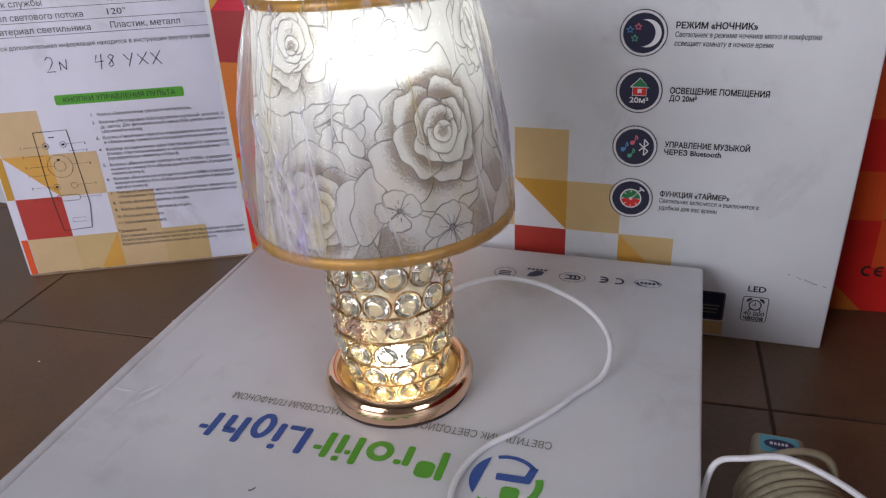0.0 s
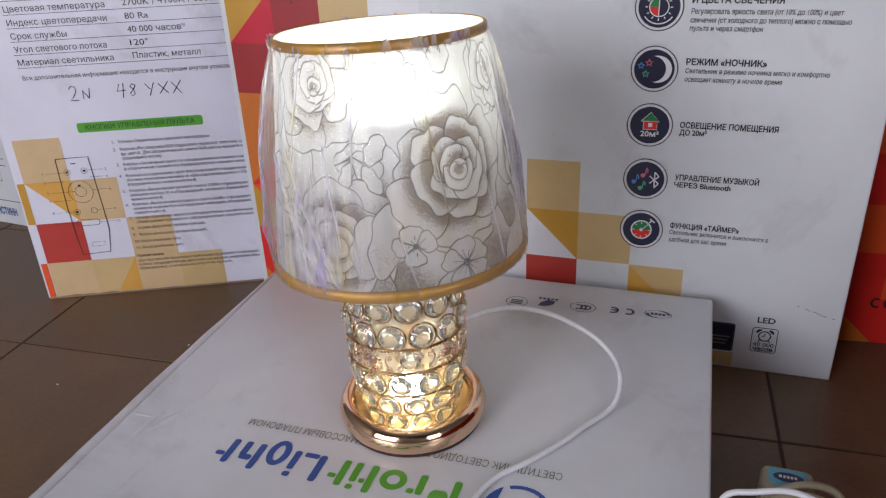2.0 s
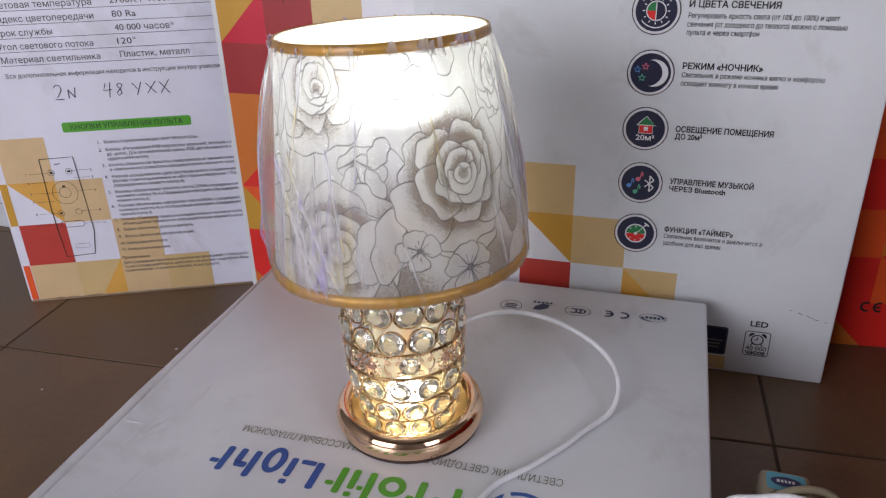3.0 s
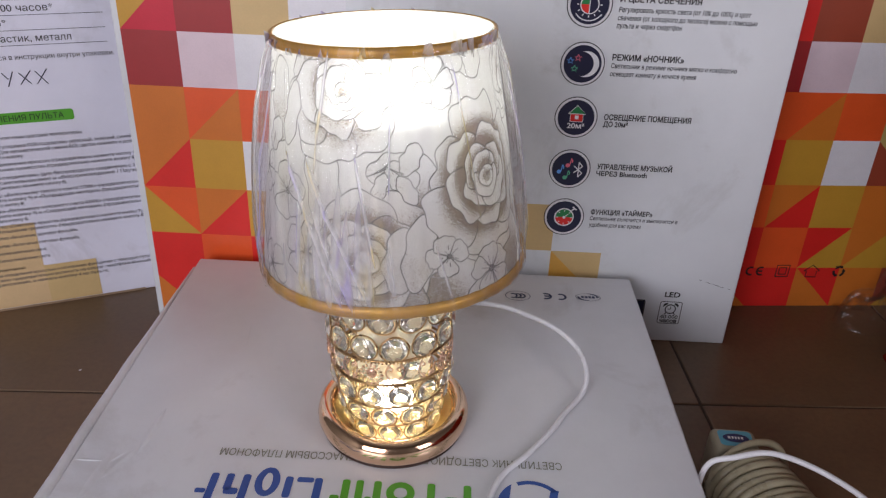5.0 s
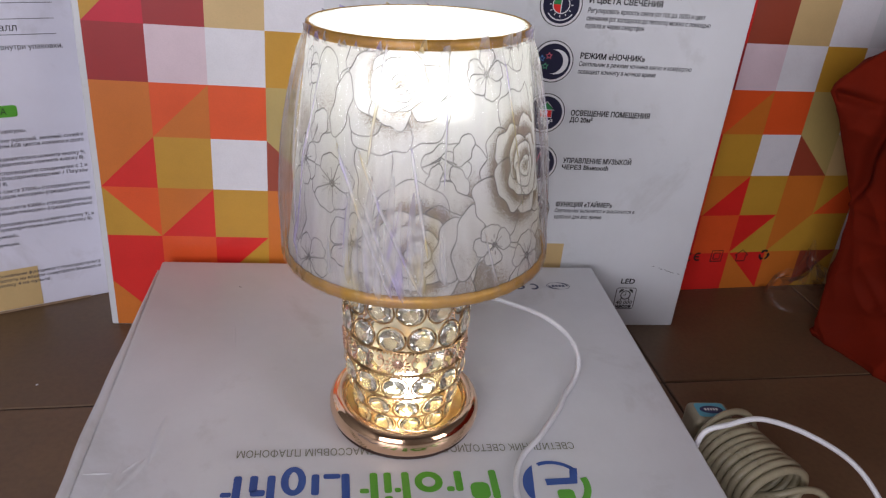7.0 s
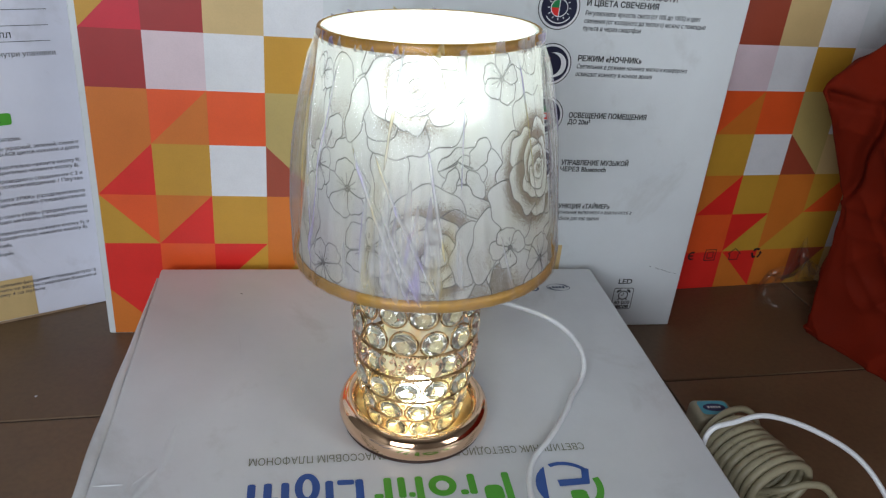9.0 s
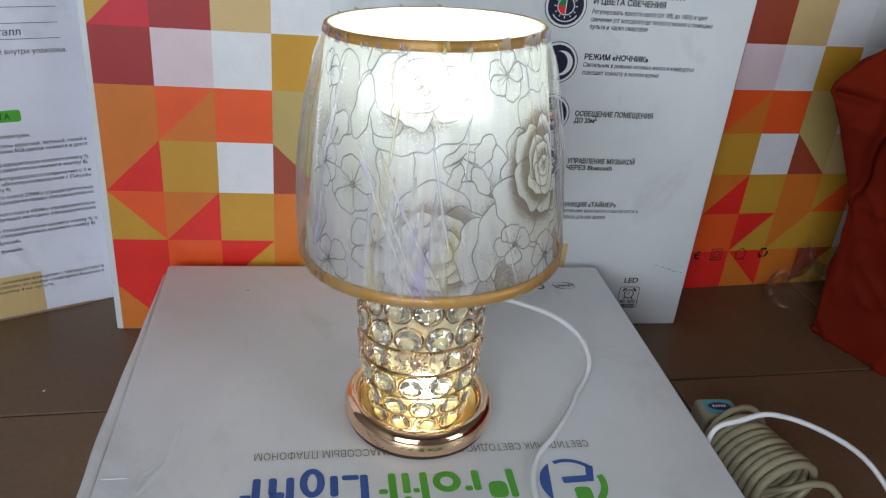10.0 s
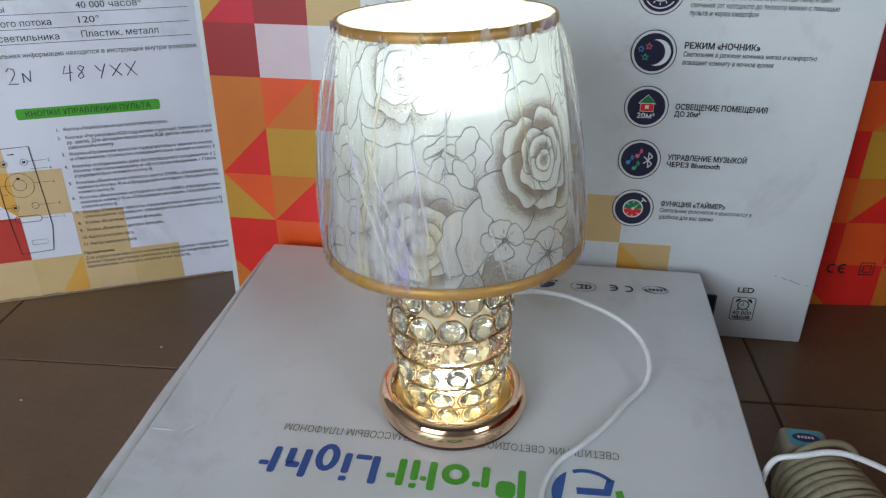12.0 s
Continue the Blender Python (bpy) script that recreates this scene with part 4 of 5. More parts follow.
# (x, y) below are minus the plan's x and y
words("СВЕТИЛЬНИК СВЕТОДИОДНЫЙ С ПЛАСТМАССОВЫМ ПЛАФОНОМ", -0.1608, 0.0822, 0.0078, low, M_OLIVE_TEXT, TOP @ Matrix.Rotation(radians(0.5), 4, "Z"), width=0.2762)


def logo_bar(x, w, y0, y1):
    """A rounded bar; the broad ones are open rings."""
    bm = bmesh.new()
    if w < 0.0185:
        poly(bm, rounded(x, y0, x + w, y1, min(w, y1 - y0) * 0.35))
    else:
        n = 36
        rings = [[bm.verts.new((x + w / 2 + (w / 2 - k) * math.cos(2 * math.pi * i / n), (y0 + y1) / 2 + ((y1 - y0) / 2 - k) * math.sin(2 * math.pi * i / n), LIFT)) for i in range(n)] for k in (0.0, 0.0058)]
        for i in range(n):
            bm.faces.new((rings[0][i], rings[0][(i + 1) % n], rings[1][(i + 1) % n], rings[1][i]))
    return bm


for x, w_, y0, y1 in ((-0.0885, 0.0060, 0, 0.0350), (-0.0810, 0.0150, 0.0150, 0.0350), (-0.0605, 0.0060, 0, 0.0250), (-0.0535, 0.0060, 0.0190, 0.0250), (-0.0450, 0.0220, 0.0, 0.0255),
                      (-0.0190, 0.0060, 0, 0.0350), (-0.0120, 0.0050, 0.0190, 0.0245), (-0.0050, 0.0058, 0, 0.0250), (-0.0050, 0.0058, 0.0285, 0.0345), (0.0055, 0.0060, 0, 0.0330), (0.0125, 0.0070, 0.0190, 0.0245)):
    bm = logo_bar(x, w_, 0.1110 + 0.86 * y0, 0.1110 + 0.86 * y1)
    print_part("logo_bar", bm, M_LOGO_GREEN, low, TOP, "leaf green bar of a printed logo")
bm = bmesh.new()
for x, w_, y0, y1 in ((0.0270, 0.0062, 0, 0.0345), (0.0340, 0.0130, 0, 0.0060), (0.0500, 0.0060, 0, 0.0250), (0.0500, 0.0060, 0.0285, 0.0345), (0.0600, 0.0190, -0.0100, 0.0250),
                      (0.0830, 0.0060, 0, 0.0350), (0.0900, 0.0110, 0.0170, 0.0245), (0.0960, 0.0060, 0, 0.0200), (0.1080, 0.0060, 0, 0.0330), (0.1145, 0.0080, 0.0190, 0.0245)):
    bm = logo_bar(x, w_, 0.1110 + 0.86 * y0, 0.1110 + 0.86 * y1)
    print_part("logo_bar", bm, M_LOGO_BLUE, low, TOP, "royal blue bar of a printed logo")
bm = bmesh.new()
lx, ly = -0.1347, 0.1290
poly(bm, [(lx + 0.0265 * math.cos(radians(a)), ly + 0.0265 * math.sin(radians(a))) for a in range(-56, 46, 6)], LIFT, 0)
ring_into(bm, lx, ly, 0.0228, 0.0265, 18, -140, -66, LIFT, 0)
stroke_into(bm, [(lx - 0.0190, ly - 0.0180), (lx - 0.0150, ly - 0.0020)], 0.0062, LIFT, 0)
stroke_into(bm, [(lx - 0.0175, ly - 0.0040), (lx + 0.0075, ly - 0.0030)], 0.0068, LIFT + 0.0001, 0)
poly(bm, rounded(lx - 0.0125, ly + 0.0050, lx + 0.0010, ly + 0.0185, 0.0035), LIFT, 1)
ring_into(bm, lx, ly, 0.0222, 0.0280, 18, 132, 196, LIFT, 1)
poly(bm, star_pts(lx + 0.0125, ly + 0.0235, 0.0062), LIFT, 1)
print_part("logo_emblem", bm, [M_LOGO_BLUE, M_LOGO_GREEN, M_PURE], low, TOP, "round blue and green printed emblem")
# row of certification marks
bm = bmesh.new()
ring_into(bm, 0, 0, 0.0132, 0.0140, 36)
ring_into(bm, 0.0015, -0.0012, 0.0108, 0.0134, 20, 170, 262)
ring_into(bm, -0.0015, 0.0012, 0.0108, 0.0134, 20, -10, 82)
bm.transform(Matrix.Diagonal((1, 0.55, 1, 1)))
for x in (-0.0075, -0.0035, 0.0005, 0.0045):
    poly(bm, [(x, -0.0022), (x + 0.0030, -0.0022), (x + 0.0030, 0.0022), (x, 0.0022)])
bm.transform(TOP @ Matrix.Translation((-0.2173, -0.1785, 0)))
part("mark", bm, M_TEAL, low)
bm = bmesh.new()
ce_mark(bm, -0.1935, -0.1830, 0.0130, LIFT, 1.28)
print_part("mark", bm, M_TEAL, low, TOP)
bm = bmesh.new()
ring_into(bm, 0, 0, 0.0132, 0.0140, 36)
bm.transform(Matrix.Diagonal((1, 0.72, 1, 1)))
for x in (-0.0040, 0.0006, 0.0052):
    ring_into(bm, x, 0, 0.0030, 0.0050, 16, 55, 305)
bm.transform(TOP @ Matrix.Translation((-0.1394, -0.1745, 0)))
part("mark", bm, M_TEAL, low)
bm = bmesh.new()
poly(bm, [(-0.008, -0.006), (0.0, -0.0075), (0.007, -0.001), (0.009, 0.007), (0.0, 0.006), (-0.007, 0.001)])
for x in (-0.0105, -0.0060, -0.0015, 0.0030, 0.0075):
    poly(bm, [(x, -0.0112), (x + 0.0032, -0.0112), (x + 0.0032, -0.0078), (x, -0.0078)])
bm.transform(TOP @ Matrix.Translation((-0.1007, -0.1735, 0)))
part("mark", bm, M_TEAL, low)
bm = bmesh.new()
ring_into(bm, 0, 0, 0.0112, 0.0120, 36)
for y in (-0.0045, -0.0005, 0.0035):
    poly(bm, [(-0.0065, y), (0.0065, y), (0.0065, y + 0.0022), (-0.0065, y + 0.0022)])
bm.transform(Matrix.Diagonal((1, 0.9, 1, 1)))
bm.transform(TOP @ Matrix.Translation((-0.0677, -0.1700, 0)))
part("mark", bm, M_TEAL, low)
bm = bmesh.new()
stroke_into(bm, [(0.0463, 0.1847), (0.0440, 0.1835), (0.0425, 0.1805)], 0.0012, LIFT)
stroke_into(bm, [(0.1397, -0.1696), (0.1370, -0.1680)], 0.0010, LIFT)
print_part("pen_mark", bm, M_GREY, low, TOP)

# ---- the table lamp ----
LX, LY = 0.0211, -0.0355
lamp = thing("table_lamp", pose(LX, LY, lid_z(LY) + 0.0004, SLOPE, 0, 0), "rose gold crystal table lamp with floral shade, switched on", "lamp")
part("base", lathe([(0.0, 0.0018), (0.0580, 0.0018), (0.0603, 0.0024), (0.0622, 0.0050), (0.0636, 0.0095), (0.0638, 0.0140), (0.0622, 0.0195), (0.0590, 0.0230), (0.0555, 0.0242),
                    (0.0522, 0.0230), (0.0500, 0.0200), (0.0490, 0.0165)], 96), M_GOLD, lamp, "polished rose gold ring base", True)
part("dish", lathe([(0.0491, 0.0172), (0.0474, 0.0142), (0.0448, 0.0110), (0.0418, 0.0082), (0.0385, 0.0060), (0.0300, 0.0046), (0.0, 0.0044)], 96), M_LIT_GOLD, lamp, "gold inner dish, yellowed by painted led light", True)
part("base_pad", lathe([(0.0, -0.0003), (0.0600, -0.0003), (0.0606, 0.0008), (0.0600, 0.0019), (0.0, 0.0019)], 64), M_PAD, lamp, "thin dark rubber pad")
part("stem", lathe([(0.0, 0.007), (0.010, 0.007), (0.010, 0.012), (0.0045, 0.016), (0.0045, 0.205), (0.012, 0.207), (0.012, 0.2175), (0.0, 0.2178)], 24), M_GOLD, lamp, "", True).matrix_local = pose(0, 0.001, 0, -3.8, -1.8, 0)
part("bulb", lathe([(0.0282, 0.2690), (0.0290, 0.2770), (0.0280, 0.2870), (0.0240, 0.2970), (0.0140, 0.3050), (0.0, 0.3070)], 32), M_BULB, lamp, "glowing white bulb", True).matrix_local = pose(-0.007, 0.016, 0)
part("bulb_socket", lathe([(0.0, 0.2180), (0.0130, 0.2180), (0.0150, 0.2260), (0.0220, 0.2500), (0.0290, 0.2670), (0.0290, 0.2710), (0.0, 0.2710)], 32), M_FRAME, lamp, "white plastic bulb housing", True).matrix_local = pose(-0.007, 0.016, 0)
# crystal column: rows of cut stones in wire rings
column = part("crystal_column", lathe([(0.0475, 0.1660), (0.0482, 0.1650), (0.0475, 0.1640)], 64, True), M_WIRE, lamp, "column of round crystals set in gold wire")

column.matrix_local = pose(0, 0, 0, -2.2, -2.0, 0) @ Matrix.Diagonal((1.025, 1.025, 1, 1))


def column_r(z):
    for (r0, z0), (r1, z1) in zip(COL, COL[1:]):
        if z0 <= z <= z1:
            return r0 + (r1 - r0) * (z - z0) / (z1 - z0)
    return COL[-1][0]


COL = [(0.0375, 0.007), (0.0388, 0.017), (0.0422, 0.035), (0.0462, 0.056), (0.0476, 0.080), (0.0478, 0.100), (0.0475, 0.126), (0.0466, 0.166)]


def gem_mesh():
    bm = bmesh.new()
    n = 10
    R, T = 0.0093, 0.0048
    top = [bm.verts.new((T * math.cos(2 * math.pi * (i + 0.5) / n), T * math.sin(2 * math.pi * (i + 0.5) / n), 0.0034)) for i in range(n)]
    mid = [bm.verts.new((R * math.cos(2 * math.pi * i / n), R * math.sin(2 * math.pi * i / n), 0.0006)) for i in range(n)]
    low_ = [bm.verts.new((0.55 * R * math.cos(2 * math.pi * (i + 0.5) / n), 0.55 * R * math.sin(2 * math.pi * (i + 0.5) / n), -0.0026)) for i in range(n)]
    tip = bm.verts.new((0, 0, -0.0042))
    bm.faces.new(top)
    for i in range(n):
        j = (i + 1) % n
        bm.faces.new((mid[i], mid[j], top[i]))
        bm.faces.new((top[i], mid[j], top[j]))
        bm.faces.new((mid[j], mid[i], low_[i]))
        bm.faces.new((mid[j], low_[i], low_[j]))
        bm.faces.new((low_[j], low_[i], tip))
    bmesh.ops.recalc_face_normals(bm, faces=bm.faces)
    return mesh_of(bm, "crystal", M_CRYSTAL)


def ring_mesh(R, r, n=20):
    bm = tube([(R * math.cos(2 * math.pi * i / n), R * math.sin(2 * math.pi * i / n), 0.0) for i in range(n)], r, 6, True)
    return mesh_of(bm, "wire_ring", M_WIRE, True)


GEM, RING = gem_mesh(), ring_mesh(0.0104, 0.00075)


def on_column(theta, z, out=0.0, scale=1.0):
    """A pose on the column's skin, its z axis pointing out, along the skin's slope."""
    a = radians(theta)
    dr = (column_r(z + 0.003) - column_r(z - 0.003)) / 0.006
    n = Vector((math.sin(a), -math.cos(a), -dr)).normalized()
    r = column_r(z) + out
    p = Vector((r * math.sin(a), -r * math.cos(a), z))
    x = Vector((math.cos(a), math.sin(a), 0))
    y = n.cross(x)
    return Matrix(((x.x, y.x, n.x, p.x), (x.y, y.y, n.y, p.y), (x.z, y.z, n.z, p.z), (0, 0, 0, 1))) @ Matrix.Diagonal((scale, scale, scale, 1))


rg = random.Random(3)
for z, count, off, sc in ((0.1500, 13, 12.0, 1.05), (0.1262, 13, 26.0, 1.05), (0.1024, 13, 9.0, 1.05), (0.0578, 13, 13.0, 1.0), (0.0352, 12, 27.0, 0.97), (0.0175, 12, 2.0, 0.93)):
    for i in range(count):
        th = off + 360.0 * i / count
        for nm, me in (("crystal", GEM), ("wire_ring", RING)):
            ob = new(nm, me)
            ob.parent = column
            ob.matrix_local = on_column(th + (rg.uniform(-0.6, 0.6)), z + rg.uniform(-0.0004, 0.0004), 0.0, sc) @ pose(0, 0, 0, rg.uniform(-4, 4), rg.uniform(-4, 4), rg.uniform(0, 36) if nm == "crystal" else 0)


def hoop(z, r, wire=0.0009, beads=0):
    part("wire_hoop", tube([(r * math.cos(2 * math.pi * i / 64), r * math.sin(2 * math.pi * i / 64), z) for i in range(64)], wire, 6, True), M_WIRE, column, smooth=True)
    if beads:
        bm = bmesh.new()
        for i in range(beads):
            a = 2 * math.pi * i / beads
            bmesh.ops.create_icosphere(bm, subdivisions=1, radius=0.0009, matrix=Matrix.Translation(((r + 0.0006) * math.cos(a), (r + 0.0006) * math.sin(a), z - 0.0012)))
        part("beading", bm, M_WIRE, column, smooth=True)


hoop(0.0920, 0.0482, 0.0011, 110)
hoop(0.0700, 0.0474, 0.0011, 110)
hoop(0.0462, 0.0446)
hoop(0.0255, 0.0406)
hoop(0.0085, 0.0382, 0.0012)
hoop(0.1380, 0.0470)
hoop(0.1610, 0.0467, 0.0012)


def sunflower_mesh():
    bm = bmesh.new()
    for ring, n, r in ((0.0068, 16, 0.00085), (0.0044, 10, 0.0006), (0.0020, 6, 0.00075)):
        for i in range(n):
            a = 2 * math.pi * i / n
            bmesh.ops.create_icosphere(bm, subdivisions=1, radius=r, matrix=Matrix.Translation((ring * math.cos(a), ring * math.sin(a), 0.0008)) @ Matrix.Rotation(a, 4, "Z") @ Matrix.Diagonal((1.6, 0.8, 1, 1)))
    bmesh.ops.create_cone(bm, cap_ends=True, segments=20, radius1=0.0036, radius2=0.0032, depth=0.0008)
    return mesh_of(bm, "sunflower_ornament", M_ORNAMENT, True)


def scroll_mesh():
    bm = bmesh.new()
    parts_ = []
    for sgn in (-1, 1):
        pts = [(sgn * (0.0015 + 0.0055 * math.sin(t * 2.6)), -0.0085 + 0.017 * t, 0.0006) for t in [i / 10 for i in range(11)]]
        parts_.append(tube(pts, 0.0006, 5))
        parts_.append(tube([(sgn * (0.0035 + (0.0028 - 0.0022 * t) * math.cos(6.5 * t)), 0.0040 + (0.0028 - 0.0022 * t) * math.sin(6.5 * t), 0.0008) for t in [i / 12 for i in range(13)]], 0.00055, 5))
        parts_.append(tube([(sgn * (0.0040 + (0.0028 - 0.0022 * t) * math.cos(6.5 * t)), -0.0050 - (0.0028 - 0.0022 * t) * math.sin(6.5 * t), 0.0008) for t in [i / 12 for i in range(13)]], 0.00055, 5))
    for b in parts_:
        tmp = bpy.data.meshes.new("tmp")
        b.to_mesh(tmp)
        b.free()
        bm.from_mesh(tmp)
        bpy.data.meshes.remove(tmp)
    return mesh_of(bm, "scroll_ornament", M_ORNAMENT, True)


SUN, SCROLL = sunflower_mesh(), scroll_mesh()
for i in range(5):
    th = -12 + 72 * i
    ob = new("sunflower_ornament", SUN)
    ob.parent, ob.matrix_local = column, on_column(th, 0.0810, 0.0010, 1.22)
    for d in (21, 51):
        ob = new("scroll_ornament", SCROLL)
        ob.parent, ob.matrix_local = column, on_column(th + d, 0.0810, 0.0004, 1.0)
    ob = new("crystal", GEM)
    ob.parent, ob.matrix_local = column, on_column(th + 36, 0.0810, -0.0012, 0.90)
# LED widened and set forward: its size stands in for bloom
part("led", lathe([(0.0, 0.027), (0.012, 0.028), (0.0160, 0.031), (0.0160, 0.039), (0.012, 0.042), (0.0, 0.043)], 20), M_LED, lamp, "glowing led in the column, enlarged for its bloom", True).matrix_local = pose(0.001, -0.012, 0)

# unseen tubes added behind the crystals to scatter the LED's light
part("inner_tube", lathe([(0.0290, 0.0100), (0.0300, 0.0120), (0.0300, 0.0600)], 40), M_TUBE, lamp, "amber lower glass tube added to spread the glow", True)
part("inner_tube", lathe([(0.0300, 0.0600), (0.0300, 0.1520), (0.0290, 0.1540)], 40), M_TUBE_CLEAR, lamp, "clear upper glass tube added to brighten the crystals", True)

# ---- the printed shade ----
ZB, ZT, RB, RT = 0.1640, 0.3310, 0.0968, 0.0738
LEAN_X, LEAN_Y, SHADE_X, SHADE_Y = -0.050, 0.053, -0.0010, 0.0008


def shade_point(theta, v, out=0.0):
    """A point of the leaning shade: theta 0 faces the front, v runs from the lower to the upper edge."""
    r, h = RB + (RT - RB) * v + out, (ZT - ZB) * v
    x, y = r * math.sin(theta), -r * math.cos(theta)
    return (SHADE_X + x + LEAN_X * h, SHADE_Y + y + LEAN_Y * h, ZB + h - LEAN_X * x - LEAN_Y * y)


th_cols = np.concatenate([np.linspace(-115, 125, 1300, endpoint=False), np.linspace(125, 245, 160, endpoint=False)])
v_rows = np.linspace(0, 1, 500)
TH, V = np.meshgrid(th_cols, v_rows)
RM, SL = 0.0862, 0.1684
YY = V * SL
ids = np.zeros(TH.shape, np.int32)
tone = np.zeros(TH.shape)
extra = np.zeros(TH.shape)
pid = [0]


def offsets(th0, v0):
    dx = (TH - th0 + 180) % 360 - 180
    return np.radians(dx) * RM, YY - v0 * SL


def wrap(a):
    return (a + np.pi) % (2 * np.pi) - np.pi


def petal_ring(dx, dy, R, n, rot, width, wav, rin, seed, dark=1.0, sq=1.0):
    """One ring of overlapping rose petals, painted over what lies below."""
    r0 = random.Random(seed)
    rho = np.hypot(dx, dy / sq)
    phi = np.arctan2(dy / sq, dx)
    order = list(range(n))
    r0.shuffle(order)
    for i in order:
        a = rot + 2 * math.pi * i / n + r0.uniform(-0.26, 0.26)
        w = math.pi / n * width * r0.uniform(0.9, 1.32)
        d = wrap(phi - a)
        k1, k2 = r0.uniform(0, 6.28), r0.uniform(0, 6.28)
        edge = R * r0.uniform(0.86, 1.10) * (1 - 0.30 * np.abs(d / w) ** 3.2 + wav * 0.05 * np.sin(5 * d / w + k1) + wav * 0.028 * np.sin(11 * d / w + k2))
        m = (np.abs(d) < w) & (rho < edge)
        pid[0] += 1
        ids[m] = pid[0]
        g = np.clip((rho - rin * R) / (R * (1.0 - rin) * 0.95), 0, 1)
        t = dark * (1 - g) ** 1.1
        tone[m] = t[m]


def rose(th0, v0, R, rot=0.0, seed=0, sq=1.0, dk=1.0):
    """A full rose: cupped petals whose centres drift towards the heart."""
    dx, dy = offsets(th0, v0)
    petal_ring(dx, dy, R, 6, rot, 1.30, 1.0, 0.56, seed + 1, dk, sq)
    petal_ring(dx - R * 0.02, dy - R * 0.03, R * 0.70, 5, rot + 0.6, 1.25, 1.0, 0.58, seed + 2, dk, sq)
    petal_ring(dx - R * 0.05, dy - R * 0.05, R * 0.47, 4, rot + 0.2, 1.30, 1.0, 0.52, seed + 3, 0.8 * dk, sq)
    petal_ring(dx - R * 0.07, dy - R * 0.05, R * 0.29, 3, rot + 2.2, 1.40, 0.8, 0.45, seed + 4, 0.7 * dk, sq * 1.1)
    petal_ring(dx - R * 0.08, dy + R * 0.01, R * 0.16, 2, rot + 0.9, 1.30, 0.5, 0.4, seed + 5, 0.5, sq * 0.9)


def blossom(th0, v0, R, rot=0.0, seed=0, n=5):
    dx, dy = offsets(th0, v0)
    petal_ring(dx, dy, R, n, rot, 0.98, 0.7, 0.0, seed, 0.30)
    rho, phi = np.hypot(dx, dy), np.arctan2(dy, dx)
    lim = R * (0.34 + 0.22 * np.sin(3 * phi + seed) ** 2)
    ray_ = (np.abs(np.sin(phi * 6 + seed)) * rho < 0.0004) & (rho > R * 0.12) & (rho < lim)
    extra[ray_] = 1
    extra[(np.abs(rho - R * 0.10) < 0.0003)] = 1


def leaf(th0, v0, L, Wd, ang, seed=0, dark=0.35):
    dx, dy = offsets(th0, v0)
    a = radians(ang)
    u, w = dx * math.cos(a) + dy * math.sin(a), -dx * math.sin(a) + dy * math.cos(a)
    s = u / L
    half = Wd * np.sqrt(np.clip(1 - s * s, 0, 1)) * (1 + 0.12 * np.sin(7 * s + seed))
    m = (np.abs(s) < 1) & (np.abs(w) < half)
    pid[0] += 1
    ids[m] = pid[0]
    tone[m] = (dark * np.clip(0.8 - s, 0, 1))[m]
    for k in (0.0, 0.5) if 0.0115 < L < 0.018 else ():
        vein = m & (np.abs(w - k * half * (0.4 + 0.5 * s)) < 0.00022) & (s < -0.1 + 0.2 * k)
        extra[vein] = 1


# behind everything: big loose petals
for th0, v0, L, Wd, ang, sd, dk in ((22, 0.45, 0.030, 0.016, 110, 1, 0.59), (12, 0.33, 0.030, 0.017, 125, 2, 0.59), (30, 0.09, 0.022, 0.014, 40, 3, 0.52), (6, 0.08, 0.022, 0.014, 150, 4, 0.45),
                                   (-24, 0.50, 0.030, 0.013, 100, 5, 0.26), (-20, 0.12, 0.020, 0.013, 60, 6, 0.39), (70, 0.16, 0.024, 0.016, 70, 7, 0.45), (84, 0.30, 0.026, 0.013, 95, 8, 0.45),
                                   (-75, 0.70, 0.030, 0.014, 80, 9, 0.39), (-72, 0.28, 0.026, 0.014, 100, 10, 0.33), (105, 0.55, 0.028, 0.014, 95, 11, 0.45), (-100, 0.5, 0.030, 0.014, 80, 12, 0.39)):
    leaf(th0, v0, L, Wd, ang, sd, dk)
rose(-16, 0.845, 0.0470, 0.4, 10, 1.0, 0.5)
rose(84, 0.830, 0.0290, 0.9, 20, 1.25, 0.45)
leaf(-53, 0.780, 0.0270, 0.0130, 95, 2, 0.35)
leaf(-43, 0.740, 0.0220, 0.0080, 75, 5, 0.20)
leaf(-57, 0.640, 0.0130, 0.0080, 60, 6, 0.30)
blossom(-69, 0.850, 0.0140, 0.6, 13)
for th0, v0, L, Wd, ang, sd in ((5.5, 0.575, 0.0150, 0.0085, 20, 1), (11, 0.540, 0.0120, 0.0090, -35, 2), (15, 0.600, 0.0110, 0.0065, 60, 3), (1.5, 0.500, 0.0100, 0.0045, 70, 4), (13, 0.485, 0.0110, 0.0050, -60, 5),
                                (46, 0.935, 0.0120, 0.0080, -70, 6), (51, 0.935, 0.0130, 0.0085, -100, 7), (38, 0.945, 0.0110, 0.0070, -40, 8)):
    leaf(th0, v0, L, Wd, ang, sd, 0.25)
dx_, dy_ = offsets(-5.5, 0.225)
for scale_, count_, turn_, dark_ in ((1.0, 5, 0.35, 0.85), (0.66, 4, 1.1, 0.6), (0.42, 3, 0.3, 0.5), (0.22, 2, 0.9, 0.3)):
    petal_ring(dx_, dy_ + 0.004 * (1 - scale_), 0.0400 * scale_, count_, turn_, 1.25, 0.8, 0.55, 30 + count_, dark_, 1.05)
leaf(9.0, 0.215, 0.0225, 0.0110, 82, 3, 0.28)
leaf(16.5, 0.235, 0.0260, 0.0100, 80, 4, 0.30)
